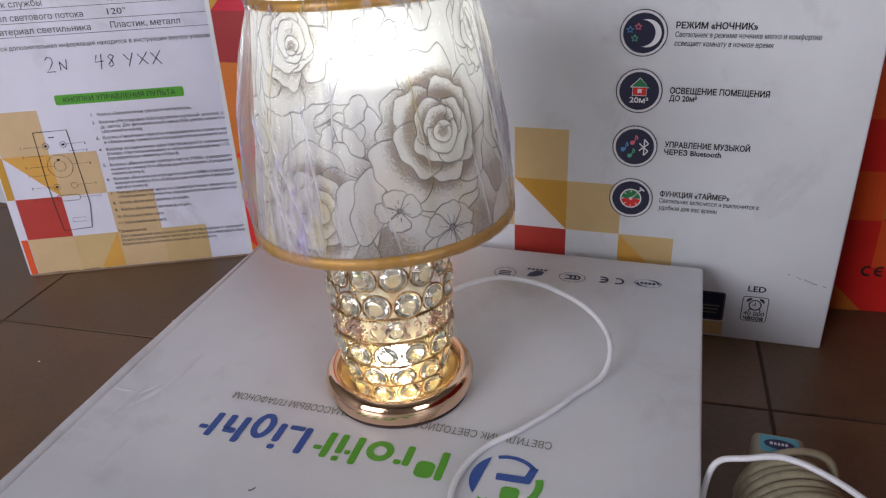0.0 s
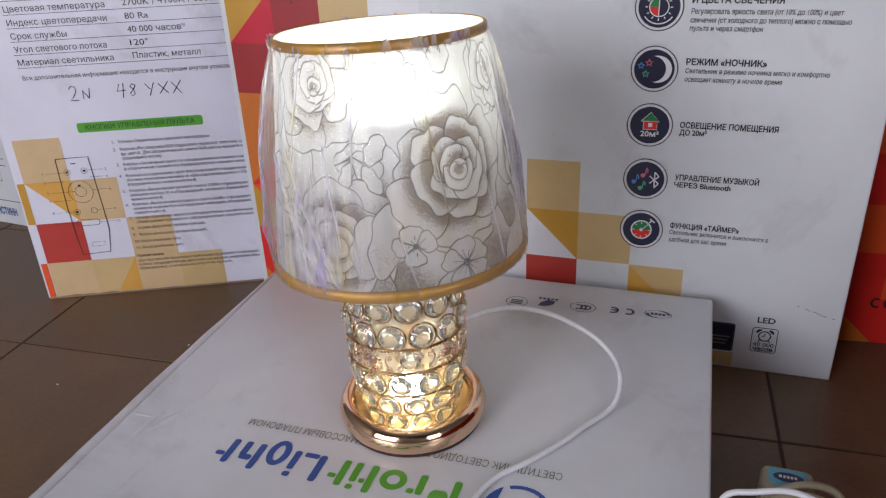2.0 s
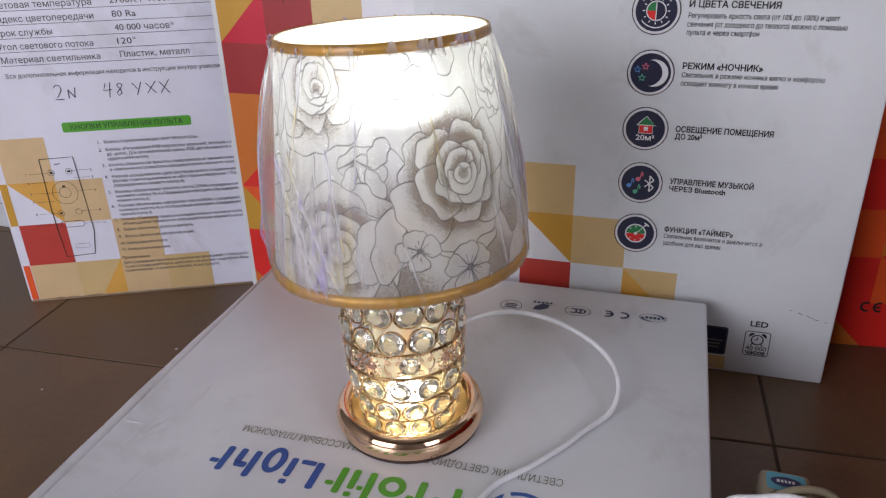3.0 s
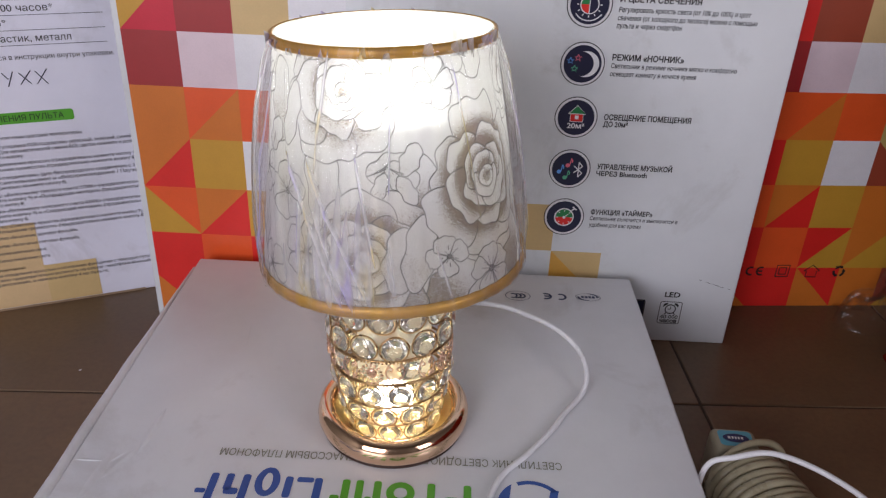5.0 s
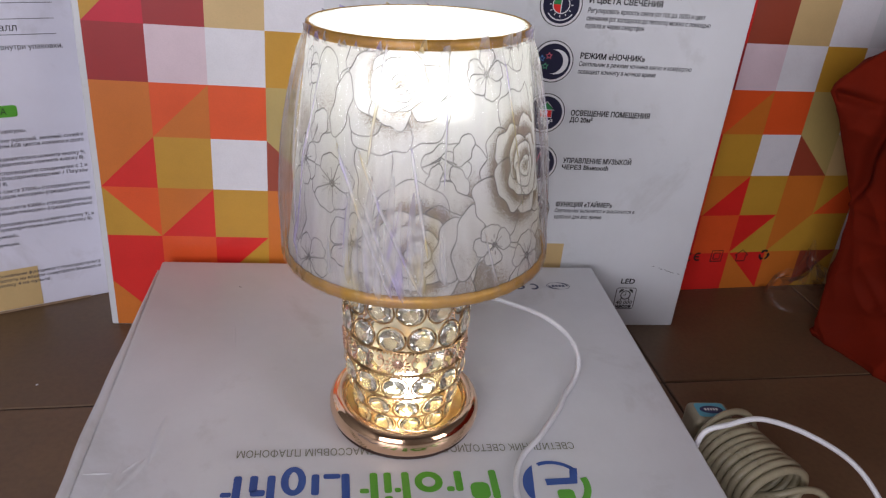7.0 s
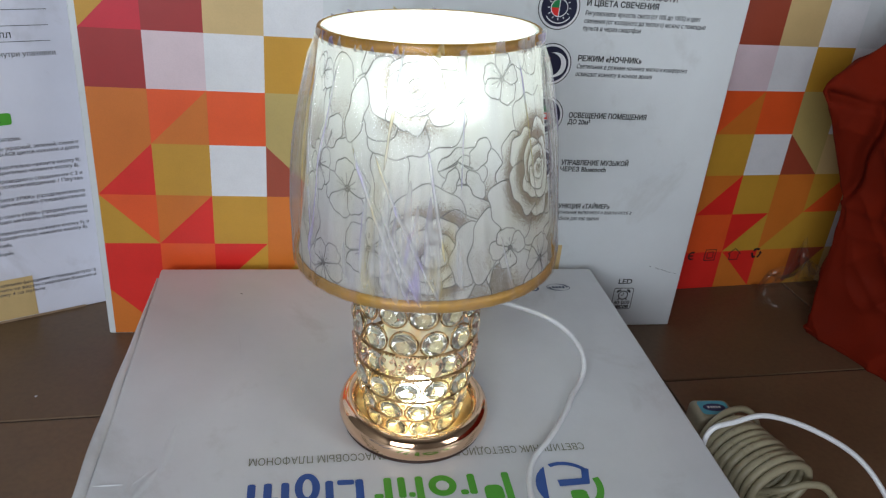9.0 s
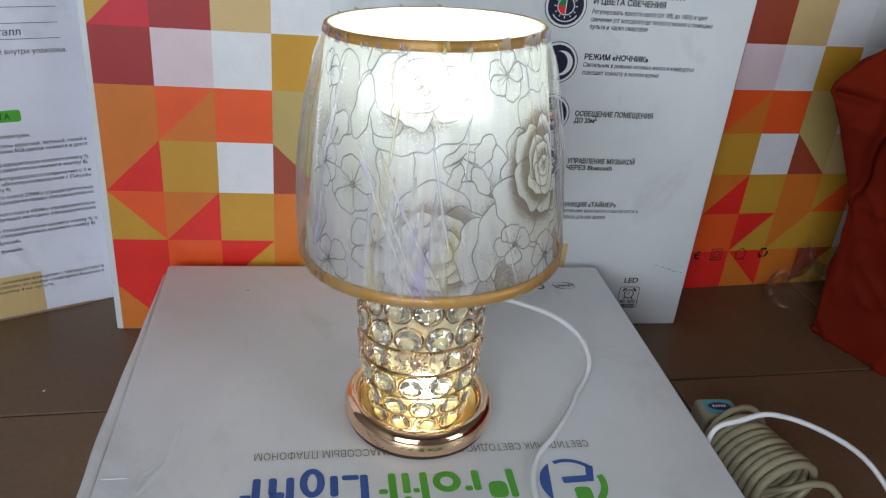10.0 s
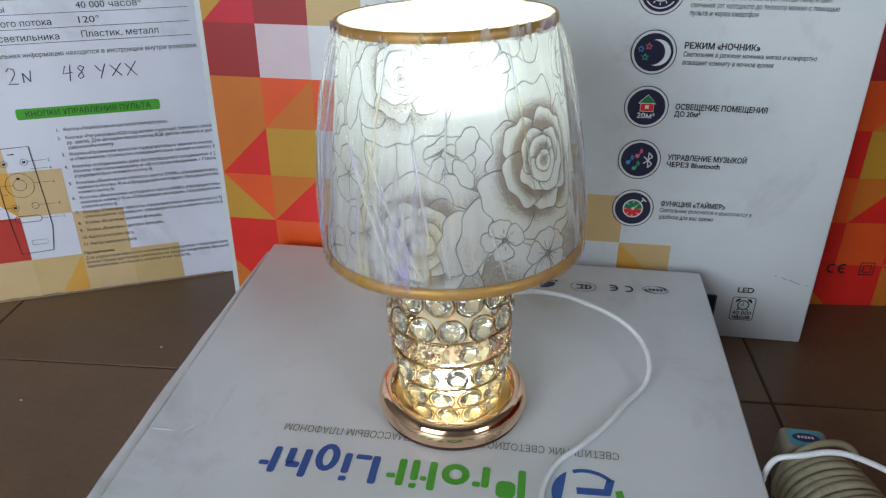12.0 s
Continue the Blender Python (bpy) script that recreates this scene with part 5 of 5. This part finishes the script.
leaf(52.0, 0.235, 0.0180, 0.0230, -90, 5, 0.50)
rose(50.8, 0.484, 0.0475, 0.55, 40, 1.06, 0.88)
blossom(27.0, 0.870, 0.0170, 0.3, 1)
blossom(-45.6, 0.435, 0.0200, 0.5, 2)
blossom(-32.5, 0.218, 0.0200, 0.2, 3)
blossom(-56.0, 0.100, 0.0170, 0.7, 4)
blossom(50.8, 0.098, 0.0200, 0.45, 5)
blossom(29.0, 0.210, 0.0140, 0.1, 6, 4)
blossom(-66.0, 0.490, 0.0160, 0.9, 7)
for th0, v0, R, sd in ((112, 0.42, 0.044, 50), (150, 0.78, 0.040, 60), (180, 0.32, 0.044, 70), (-118, 0.72, 0.044, 80), (-140, 0.25, 0.040, 85)):
    rose(th0, v0, R, sd * 0.1, sd)
for th0, v0, sd in ((128, 0.15, 8), (130, 0.60, 9), (-95, 0.2, 10), (-165, 0.6, 11), (215, 0.9, 12)):
    blossom(th0, v0, 0.019, 0.3, sd)
# contour lines where two painted shapes meet
edge = np.zeros(TH.shape)
for ax in (0, 1):
    dif = (np.diff(ids, axis=ax) != 0).astype(float)
    if ax == 0:
        edge[1:] = np.maximum(edge[1:], dif)
    else:
        edge[:, 1:] = np.maximum(edge[:, 1:], dif)
edge = np.maximum(edge, 0.28 * np.maximum(np.roll(edge, -1, axis=0), np.roll(edge, -1, axis=1)))
line = np.maximum(edge, extra)
soft_ = line.copy()
for ax in (0, 1):
    for s_ in (1, -1):
        soft_ = np.maximum(soft_, 0.62 * np.roll(line, s_, axis=ax))
line = soft_ * (0.84 + 0.16 * np.sin(TH * 0.35 + V * 23.0))
nr, nc = TH.shape
tr_ = np.radians(TH)
rad = RB + (RT - RB) * V
wav_ = 0.0005 * np.sin(TH * 0.21 + 3 * V) + 0.0004 * np.sin(TH * 0.47 + 1.7)
wav_ = wav_ * np.clip(np.minimum(V, 1 - V) * 10, 0, 1)
sx_, sy_, sh_ = (rad + wav_) * np.sin(tr_), -(rad + wav_) * np.cos(tr_), (ZT - ZB) * V
co_ = np.stack([SHADE_X + sx_ + LEAN_X * sh_, SHADE_Y + sy_ + LEAN_Y * sh_, ZB + sh_ - LEAN_X * sx_ - LEAN_Y * sy_], axis=-1).reshape(-1, 3)
idx = np.arange(nr * nc).reshape(nr, nc)
nxt = np.roll(idx, -1, axis=1)
quads = np.stack([idx[:-1], nxt[:-1], nxt[1:], idx[1:]], axis=-1).reshape(-1, 4)
me = bpy.data.meshes.new("shade")
me.vertices.add(len(co_))
me.vertices.foreach_set("co", co_.astype(np.float32).ravel())
me.loops.add(quads.size)
me.loops.foreach_set("vertex_index", quads.astype(np.int32).ravel())
me.polygons.add(len(quads))
me.polygons.foreach_set("loop_start", np.arange(0, quads.size, 4, dtype=np.int32))
me.polygons.foreach_set("loop_total", np.full(len(quads), 4, dtype=np.int32))
me.update(calc_edges=True)
me.validate()
for nm, arr in (("line", line), ("tone", tone)):
    at = me.attributes.new(nm, "FLOAT", "POINT")
    at.data.foreach_set("value", arr.astype(np.float32).ravel())
me.polygons.foreach_set("use_smooth", [True] * len(me.polygons))
me.materials.append(M_SHADE)
shade = new("shade", me)
shade.parent = lamp
tagged(shade, "pale translucent shade printed with grey roses")


# added layer that hides the print where the lit inside looks white
bm = bmesh.new()
rr = [[bm.verts.new(shade_point(2 * math.pi * i / 120, v, -0.0012)) for i in range(120)] for v in (0.0, 0.25, 0.5, 0.75, 0.999)]
for a, b in zip(rr, rr[1:]):
    for i in range(120):
        bm.faces.new((a[i], a[(i + 1) % 120], b[(i + 1) % 120], b[i]))
part("shade_liner", bm, M_LINER, lamp, "thin white layer added to whiten the shade's inside", True)


def band(v0, v1, out):
    bm = bmesh.new()
    n = 160
    rr = [[bm.verts.new(shade_point(2 * math.pi * i / n, v, o + 0.0003 * math.sin(i * 1.7) * (o > 0))) for i in range(n)] for v, o in ((v0, 0.0009), (v0, out), (v0 + (v1 - v0) * 0.5, out * 1.2), (v1, out), (v1, 0.0009))]
    for a, b in zip(rr, rr[1:] + rr[:1]):
        for i in range(n):
            j = (i + 1) % n
            bm.faces.new((a[i], a[j], b[j], b[i]))
    return bm


part("gold_trim", band(-0.012, 0.036, 0.0018), M_BAND, lamp, "gold ribbon trim", True)
part("gold_trim", band(0.962, 1.002, 0.0018), M_BAND, lamp, "gold ribbon trim", True)

# wire arms that carry the shade
for i in range(3):
    a = radians(20 + 120 * i)
    part("shade_arm", tube([(0.012 * math.sin(a), 0.012 * math.cos(a), 0.222), (0.040 * math.sin(a), 0.040 * math.cos(a), 0.214), (0.0835 * math.sin(a) - 0.003, 0.0835 * math.cos(a) + SHADE_Y, 0.238)], 0.0012, 6), M_WIRE, lamp)

# clear film pulled over the shade: upright folds, a few long sharp creases, loose at both sides
CREASES = [(-40, 0.62, -12, -0.02, 0.0024, 0.55), (-30, 0.60, -2, 0.02, 0.0030, 0.45), (-27, 0.40, -8, -0.03, 0.0020, 0.5), (-8, 0.62, -1, 0.20, 0.0020, 0.45), (-52, 0.95, -60, 0.05, 0.0030, 0.8), (-68, 0.9, -58, 0.1, 0.0026, 0.8),
           (-20, 0.98, -26, 0.55, 0.0016, 0.5), (8, 0.98, 5, 0.45, 0.0014, 0.45), (36, 0.96, 44, 0.30, 0.0015, 0.5), (75, 0.95, 88, 0.05, 0.0030, 0.9), (98, 0.9, 96, 0.1, 0.0028, 0.9), (22, 0.3, 30, -0.03, 0.0016, 0.5), (62, 0.55, 70, 0.0, 0.0018, 0.6)]
n, mrows = 1100, 110
grid_th = np.linspace(0, 2 * np.pi, n, endpoint=False)
grid_v = np.linspace(-0.014, 0.998, mrows + 1)
FT, FV = np.meshgrid(grid_th, grid_v)
off_ = np.zeros(FT.shape)
rf = random.Random(8)
for fr, am in ((13, 0.0005), (23, 0.00035), (37, 0.00022)):
    p1, p2 = rf.uniform(0, 6.28), rf.uniform(0, 6.28)
    s_ = np.sin(fr * FT + p1 + FV * 3.1 + 1.2 * np.sin(3 * FT + p2))
    off_ += am * (1 - np.abs(s_)) ** 3 * 2.6
deg_ = (np.degrees(FT) + 180) % 360 - 180
# pale streaks along the creases stand for light glinting on them
white_ = np.zeros(FT.shape)
for t0, v0, t1, v1, am, wd in CREASES:
    u = np.clip((FV - v0) / (v1 - v0), -0.2, 1.2)
    d = np.abs((deg_ - (t0 + (t1 - t0) * u) + 180) % 360 - 180)
    fade = np.clip(np.minimum(u + 0.05, 1.05 - u) * 6, 0, 1)
    off_ += am * np.clip(1 - d / (wd * 2.2), 0, 1) * fade
    white_ = np.maximum(white_, np.clip(1.2 - d / (0.4 + wd), 0, 1) ** 2 * fade * (1.7 if -42 < t0 < -5 else 0.7))
# glare painted as a cloudy, finely streaked patch low on the film
glare_patch = np.exp(-((deg_ + 18) / 24) ** 2) * np.clip((0.66 - FV) * 2.2, 0, 1) * (0.55 + 0.45 * np.sin(FT * 61 + FV * 5 + 2 * np.sin(FV * 7)) * np.sin(FT * 23 - FV * 3))
white_ = np.maximum(white_, 1.35 * glare_patch) * np.clip(0.15 + FV * 8, 0, 1)
bell = np.sin(np.pi * np.clip(FV, 0, 1))
off_ += 0.0065 * bell * (0.22 + 1.10 * np.clip(np.cos(FT + 1.55), 0, 1) ** 3 + 0.55 * np.clip(np.cos(FT - 1.65), 0, 1) ** 3)
bm = bmesh.new()
grid = [[bm.verts.new(shade_point(FT[k_, i], FV[k_, i], 0.0026 + off_[k_, i] * min(1.0, max(0.12, (1.0 - FV[k_, i]) * 9)) * (1.0 if FV[k_, i] > 0.01 else 0.5))) for i in range(n)] for k_ in range(mrows + 1)]
for a, b in zip(grid, grid[1:]):
    for i in range(n):
        j = (i + 1) % n
        bm.faces.new((a[i], a[j], b[j], b[i]))
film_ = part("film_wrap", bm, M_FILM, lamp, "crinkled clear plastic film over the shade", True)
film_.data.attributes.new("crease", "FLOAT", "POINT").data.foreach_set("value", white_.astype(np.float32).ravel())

rf = random.Random(21)
for i in range(34):
    th = radians(rf.uniform(-80, 75) if i < 23 else rf.uniform(120, 240))
    w_, h_ = rf.uniform(0.003, 0.009), rf.uniform(0.004, 0.010)
    bm = bmesh.new()
    p = [Vector(shade_point(th + s_ * w_ / 0.08, v, 0.003 + o)) for s_, v, o in ((-0.5, 0.955, 0), (0.5, 0.955, 0.001), (0.3, 0.955 + h_ / 0.16, 0.0025), (-0.1, 0.955 + h_ / 0.2, -0.001))]
    vs_ = [bm.verts.new(q) for q in p]
    bm.faces.new((vs_[0], vs_[1], vs_[2]))
    bm.faces.new((vs_[0], vs_[2], vs_[3]))
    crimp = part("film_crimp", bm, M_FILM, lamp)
    # white rim highlights put into the haze of each crimp
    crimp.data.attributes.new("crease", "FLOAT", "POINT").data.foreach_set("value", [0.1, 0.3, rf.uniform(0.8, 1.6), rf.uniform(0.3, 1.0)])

# ---- the white cord of the lamp ----
CZ = None
cord_pts = [(0.018, 0.022, 0.1040), (0.012, 0.050, 0.110), (0.034, 0.083, 0.121), (0.072, 0.106, 0.127), (0.112, 0.106, 0.127), (0.1434, 0.0930, 0.1250), (0.1670, 0.0720, 0.1258), (0.1840, 0.0530, 0.1214), (0.1926, 0.0346, 0.1150), (0.1934, 0.0180, 0.1070),
            (0.1870, 0.0030, 0.0995), (0.1690, -0.0225, CZ), (0.1590, -0.0405, CZ), (0.1345, -0.0740, CZ), (0.1130, -0.0990, CZ), (0.1020, -0.1270, CZ), (0.1015, -0.158, CZ), (0.115, -0.212, CZ), (0.150, -0.264, CZ), (0.172, -0.2845, 0.0860),
            (0.182, -0.292, 0.045), (0.205, -0.300, 0.008), (0.260, -0.310, 0.0034), (0.350, -0.300, 0.0034), (0.410, -0.260, 0.0060), (0.4300, -0.200, 0.022), (0.4260, -0.152, 0.060), (0.4060, -0.118, 0.092), (0.3700, -0.096, 0.110),
            (0.3300, -0.0790, 0.1160), (0.3000, -0.0770, 0.1085), (0.2820, -0.0745, 0.0980), (0.2762, -0.0780, 0.0720), (0.2775, -0.0820, 0.0360), (0.2840, -0.1050, 0.0080), (0.2930, -0.1450, 0.0034)]
cord_pts = [(x, y, lid_z(y) + 0.0031 if z is CZ else z) for x, y, z in cord_pts]
cord = thing("power_cord", pose(0, 0, 0), "thin white power cord looping across the carton", "cable")
part("cord", tube(smooth_path(cord_pts, 10), 0.0024, 10), M_CORD, cord, smooth=True)

# ---- wound extension cord beside the carton ----
ext = thing("extension_cord", pose(0.3375, 0.0055, 0.0, 0, 0, -72), "beige extension cord wound in a hank, with a plug", "cable")
# local x runs along the hank, away from the plug
hank = []
turns, per = 10, 28
for i in range(turns * per + 1):
    u = i / per
    a = 2 * math.pi * u
    x = 0.022 + 0.0076 * u + 0.0004 * math.sin(u * 2.1)
    w_ = 0.0365 + 0.0007 * math.sin(u * 1.9) - 0.004 * max(0, 2 - u) / 2
    h_ = 0.029 + 0.0010 * math.cos(u * 2.3)
    hank.append((x + 0.004 * math.sin(a), -0.005 + w_ * math.sin(a), 0.0335 - h_ * math.cos(a)))
part("cable_hank", tube(hank, 0.0039, 8), M_CABLE, ext, "thick beige cable in close turns", True)
inner_ = []
for i in range(3 * 24):
    u = i / 24
    a = 2 * math.pi * u + 0.6
    inner_.append((0.028 + 0.012 * u, -0.005 + 0.028 * math.sin(a), 0.0335 - 0.019 * math.cos(a)))
part("cable_hank", tube(inner_, 0.0035, 8), M_CABLE, ext, smooth=True)
part("cable_loop", tube(smooth_path([(0.032, -0.043, 0.026), (0.026, -0.041, 0.040), (0.019, -0.028, 0.053), (0.015, -0.004, 0.0620), (0.014, 0.020, 0.0600), (0.018, 0.034, 0.053), (0.027, 0.0365, 0.042), (0.034, 0.036, 0.024)], 8), 0.0035, 8), M_CABLE, ext, smooth=True)
part("cable_tail", tube(smooth_path([(0.078, -0.015, 0.020), (0.096, -0.004, 0.034), (0.106, 0.014, 0.043), (0.113, 0.034, 0.038), (0.124, 0.050, 0.018), (0.145, 0.060, 0.0045), (0.190, 0.062, 0.0045)], 8), 0.0035, 8), M_CABLE, ext, smooth=True)
plug = part("plug", box_bm(-0.018, -0.021, 0.0, 0.014, 0.021, 0.0550, 0.008, 4), M_PLUG, ext, "beige plug block with a blue label", True)
plug.matrix_local = pose(0.0, 0.0, 0.0, 0, 0, -20)
bm = bmesh.new()
poly(bm, rounded(-0.0125, -0.0155, 0.0085, 0.0155, 0.004), 0.0554)
part("label_sticker", bm, M_CYAN, plug, "light blue sticker")
bm = bmesh.new()
poly(bm, disc_pts(0, 0, 1.0, 28), 0.0558, 0)
for i, (a, b) in enumerate(((-0.62, -0.42), (-0.34, -0.18), (-0.10, 0.06), (0.14, 0.30), (0.38, 0.56))):
    poly(bm, [(-0.28, a), (0.28, a), (0.28, b), (-0.28, b)], 0.0562, 1)
bm.transform(Matrix.Translation((-0.0020, 0.0, 0)) @ Matrix.Diagonal((0.0060, 0.0120, 1, 1)))
part("sticker_oval", bm, [M_DEEP, M_PURE], plug, "dark blue oval with white bars")
part("plug_neck", lathe([(0.0, 0.0), (0.0085, 0.0), (0.0085, 0.012), (0.0065, 0.014), (0.0065, 0.022), (0.0, 0.022)], 20), M_PLUG, plug, smooth=True).matrix_local = pose(0.016, 0.0, 0.026, 0, 90, 0)

# ---- orange-red fabric bag at the side ----
# the corner next to the cartons: (height, x of the corner, how sharp it is)
CORNER = [(0.0, 0.596, 0.5), (0.06, 0.592, 0.5), (0.13, 0.590, 0.55), (0.185, 0.588, 0.7), (0.224, 0.570, 0.85), (0.266, 0.548, 1.0), (0.300, 0.530, 1.0), (0.326, 0.512, 1.0), (0.336, 0.514, 1.0), (0.353, 0.526, 0.95),
          (0.372, 0.540, 0.85), (0.390, 0.552, 0.7), (0.43, 0.600, 0.5), (0.47, 0.680, 0.3), (0.50, 0.760, 0.2)]
nb, mb = 480, 170


def bag_corner(z):
    for p0, p1 in zip(CORNER, CORNER[1:]):
        if p0[0] <= z <= p1[0]:
            k = (z - p0[0]) / (p1[0] - p0[0])
            return p0[1] + (p1[1] - p0[1]) * k, p0[2] + (p1[2] - p0[2]) * k
    return CORNER[-1][1:]


def bag_arc(i):
    """Share of the way round: finer cloth next to the cartons."""
    u = i / nb
    return u * 0.3 if u < 0.5 else 0.15 + (u - 0.5) * 1.7


# beyond the corner its length is unseen, added to shade the floor
def bag_section(z):
    """Points round the bag at one height, starting at the corner next to the cartons."""
    xc, sharp = bag_corner(z)
    slump = max(0.0, z - 0.345) * 1.2
    xl = 0.645 + 0.02 * math.sin(z * 17) + slump
    wall = [(xc, 0.225 - slump * 0.4), (xc + (xl - xc) * 0.50, 0.165 - slump * 0.3), (xl, 0.06), (xl + 0.012, -0.22), (xl + 0.02, -0.44 + slump), (xl + 0.10, -0.51 + slump), (1.02, -0.52 + slump), (1.13, -0.44 + slump),
            (1.15 - slump, -0.10), (1.13 - slump, 0.22), (1.04, 0.305 - slump), (0.82, 0.320 - slump), (xc + 0.22, 0.312 - slump), (xc + 0.085, 0.275 - slump * 0.5)]
    (ax, ay), (bx, by), (ex, ey) = wall[0], wall[1], wall[-1]
    wall = [wall[0], (ax + (bx - ax) * 0.2, ay + (by - ay) * 0.2)] + wall[1:] + [(ax + (ex - ax) * 0.2, ay + (ey - ay) * 0.2)]
    loop, out = [Vector((x, y, z)) for x, y in wall], []
    n = len(loop)
    for i in range(n):
        p0, p1, p2, p3 = loop[i - 1], loop[i], loop[(i + 1) % n], loop[(i + 2) % n]
        for k in range(8):
            t = k / 8
            out.append(0.5 * ((2 * p1) + (p2 - p0) * t + (2 * p0 - 5 * p1 + 4 * p2 - p3) * t * t + (3 * p1 - p0 - 3 * p2 + p3) * t ** 3))
    # even spacing
    ln = [0.0]
    for p0, p1 in zip(out, out[1:] + out[:1]):
        ln.append(ln[-1] + (p1 - p0).length)
    ring, j = [], 0
    for i in range(nb):
        d = ln[-1] * bag_arc(i)
        while ln[j + 1] < d:
            j += 1
        k = (d - ln[j]) / (ln[j + 1] - ln[j])
        ring.append(out[j].lerp(out[(j + 1) % len(out)], k))
    return ring


bm = bmesh.new()
rows_ = []
for k_ in range(mb + 1):
    z = 0.50 * k_ / mb
    ring = bag_section(z)
    rr = []
    for i, p in enumerate(ring):
        t = (ring[(i + 1) % nb] - ring[i - 1]).normalized()
        nrm = Vector((-t.y, t.x, 0)) * -1
        q = Vector((p.x * 6, p.y * 6, z * 5.0))
        fold = 0.020 * noise.noise(q) + 0.016 * (1 - abs(noise.noise(q * 1.6 + Vector((3, 1, 0))))) ** 4 - 0.006 + 0.010 * (1 - abs(noise.noise(q * 2.9 + Vector((1, 5, 2))))) ** 6 + 0.003 * noise.noise(q * 6.5)
        arc = bag_arc(i)
        calm = min(1.0, 0.15 + arc / 0.05, (1 - arc) / 0.05) * (0.3 + 0.7 * min(1.0, z / 0.05))
        # deep crease that runs under the pulled-out corner and down the side
        mid = 0.024 - (0.325 - z) * 0.17 + 0.0008 * math.sin(z * 90)
        dip = 0.020 * math.exp(-((arc - mid) / 0.0024) ** 2) * max(0.0, 1 - abs((z - 0.262) / 0.070) ** 4)
        wrinkle = 0.006 * (1 - abs(noise.noise(Vector((p.x * 14 + z * 9, p.y * 14, z * 11))))) ** 5 + 0.003 * noise.noise(Vector((p.x * 30, p.y * 30, z * 26)))
        under = 0.018 * math.exp(-((z - 0.324 + arc * 0.15) / 0.006) ** 2) * min(1.0, arc / 0.002) * (0.028 - arc) / 0.028 if arc < 0.028 else 0.0
        v = p + nrm * (fold * calm + wrinkle * min(1.0, arc / 0.004) - dip - under)
        if v.y > 0.322:
            v.y = 0.322
        rr.append(bm.verts.new((v.x, v.y, max(0.0, z + 0.008 * noise.noise(q * 1.7) * min(1, z * 12) * calm))))
    rows_.append(rr)
for a, b in zip(rows_, rows_[1:]):
    for i in range(nb):
        j = (i + 1) % nb
        bm.faces.new((a[j], a[i], b[i], b[j]))
bm.faces.new(rows_[0])
bm.faces.new(rows_[-1][::-1])
bag = thing("fabric_bag", pose(0.876, -0.095, 0.0), "slumped orange-red fabric bag standing on the floor", "bag")
bm.transform(Matrix.Translation((-0.876, 0.095, 0.0)))
bmesh.ops.recalc_face_normals(bm, faces=bm.faces)
part("sack", bm, M_CLOTH, bag, smooth=True)
# stitched seam round the foot of the bag
seam = [p + Vector((-0.876, 0.095, 0.0)) for p in bag_section(0.006)]
cen = Vector((0.0, 0.0, 0.006))
part("bottom_seam", tube([cen + (p - cen) * 1.004 for p in seam[::2]], 0.0035, 6, True), M_CLOTH, bag, smooth=True)

# ---- crumpled clear film between the bag and the carton ----
bm = bmesh.new()
ng = 46
vs = []
for i in range(ng + 1):
    rr = []
    for j in range(ng + 1):
        u, v = i / ng, j / ng
        q = Vector((u * 4.5, v * 4.5, 7.7))
        x = 0.11 * (u - 0.5) + 0.016 * noise.noise(q)
        y = 0.06 * (v - 0.5) + 0.014 * noise.noise(q + Vector((9, 2, 1)))
        z = 0.004 + 0.085 * math.sin(math.pi * u) * math.sin(math.pi * v) * (0.7 + 0.5 * noise.noise(q * 1.3)) + 0.020 * abs(noise.noise(q * 2.9)) * math.sin(math.pi * u) * math.sin(math.pi * v)
        rr.append(bm.verts.new((x, y, max(0.001, z))))
    vs.append(rr)
for i in range(ng):
    for j in range(ng):
        bm.faces.new((vs[i][j], vs[i + 1][j], vs[i + 1][j + 1], vs[i][j + 1]))
wrap_ = part("plastic_wrap", bm, clear_film("crumpled_film", 0.5, 0.006, 0.18), None)
wrap_.matrix_world = pose(0.625, 0.300, 0.0, 0, 0, -20)
tagged(wrap_, "crumpled clear plastic wrap on the floor", "packaging")

# small crumbs on the tiles
for x, y in ((-0.448, 0.017), (-0.344, 0.129)):
    bm = bmesh.new()
    bmesh.ops.create_icosphere(bm, subdivisions=1, radius=0.0012, matrix=Matrix.Diagonal((1.5, 0.8, 0.6, 1)))
    cr = part("crumb", bm, M_PURE, None)
    cr.matrix_world = pose(x, y, 0.0007, 0, 0, x * 400)
    tagged(cr, "tiny white crumb lying on the floor tile", "crumb", "crumbs")

# ---- floor tiles ----
TS, JOINT = 0.3028, 0.0029
TILE = mesh_of(box_bm(JOINT / 2, JOINT / 2, -0.010, TS - JOINT / 2, TS - JOINT / 2, 0.0, 0.0015, 2), "tile", M_TILE)
TM = pose(0.3463, 0.1247, 0.0, 0, 0, 2.75)
for i in range(-8, 7):
    for j in range(-9, 5):
        m = TM @ pose(i * TS, j * TS, 0)
        c_ = m @ Vector((TS / 2, TS / 2, 0))
        if X0 + 0.16 < c_.x < X1 - 0.16 and Y0 + 0.16 < c_.y < Y1 - 0.16:
            ob = new("tile", TILE)
            ob.parent = floor
            ob.matrix_local = m
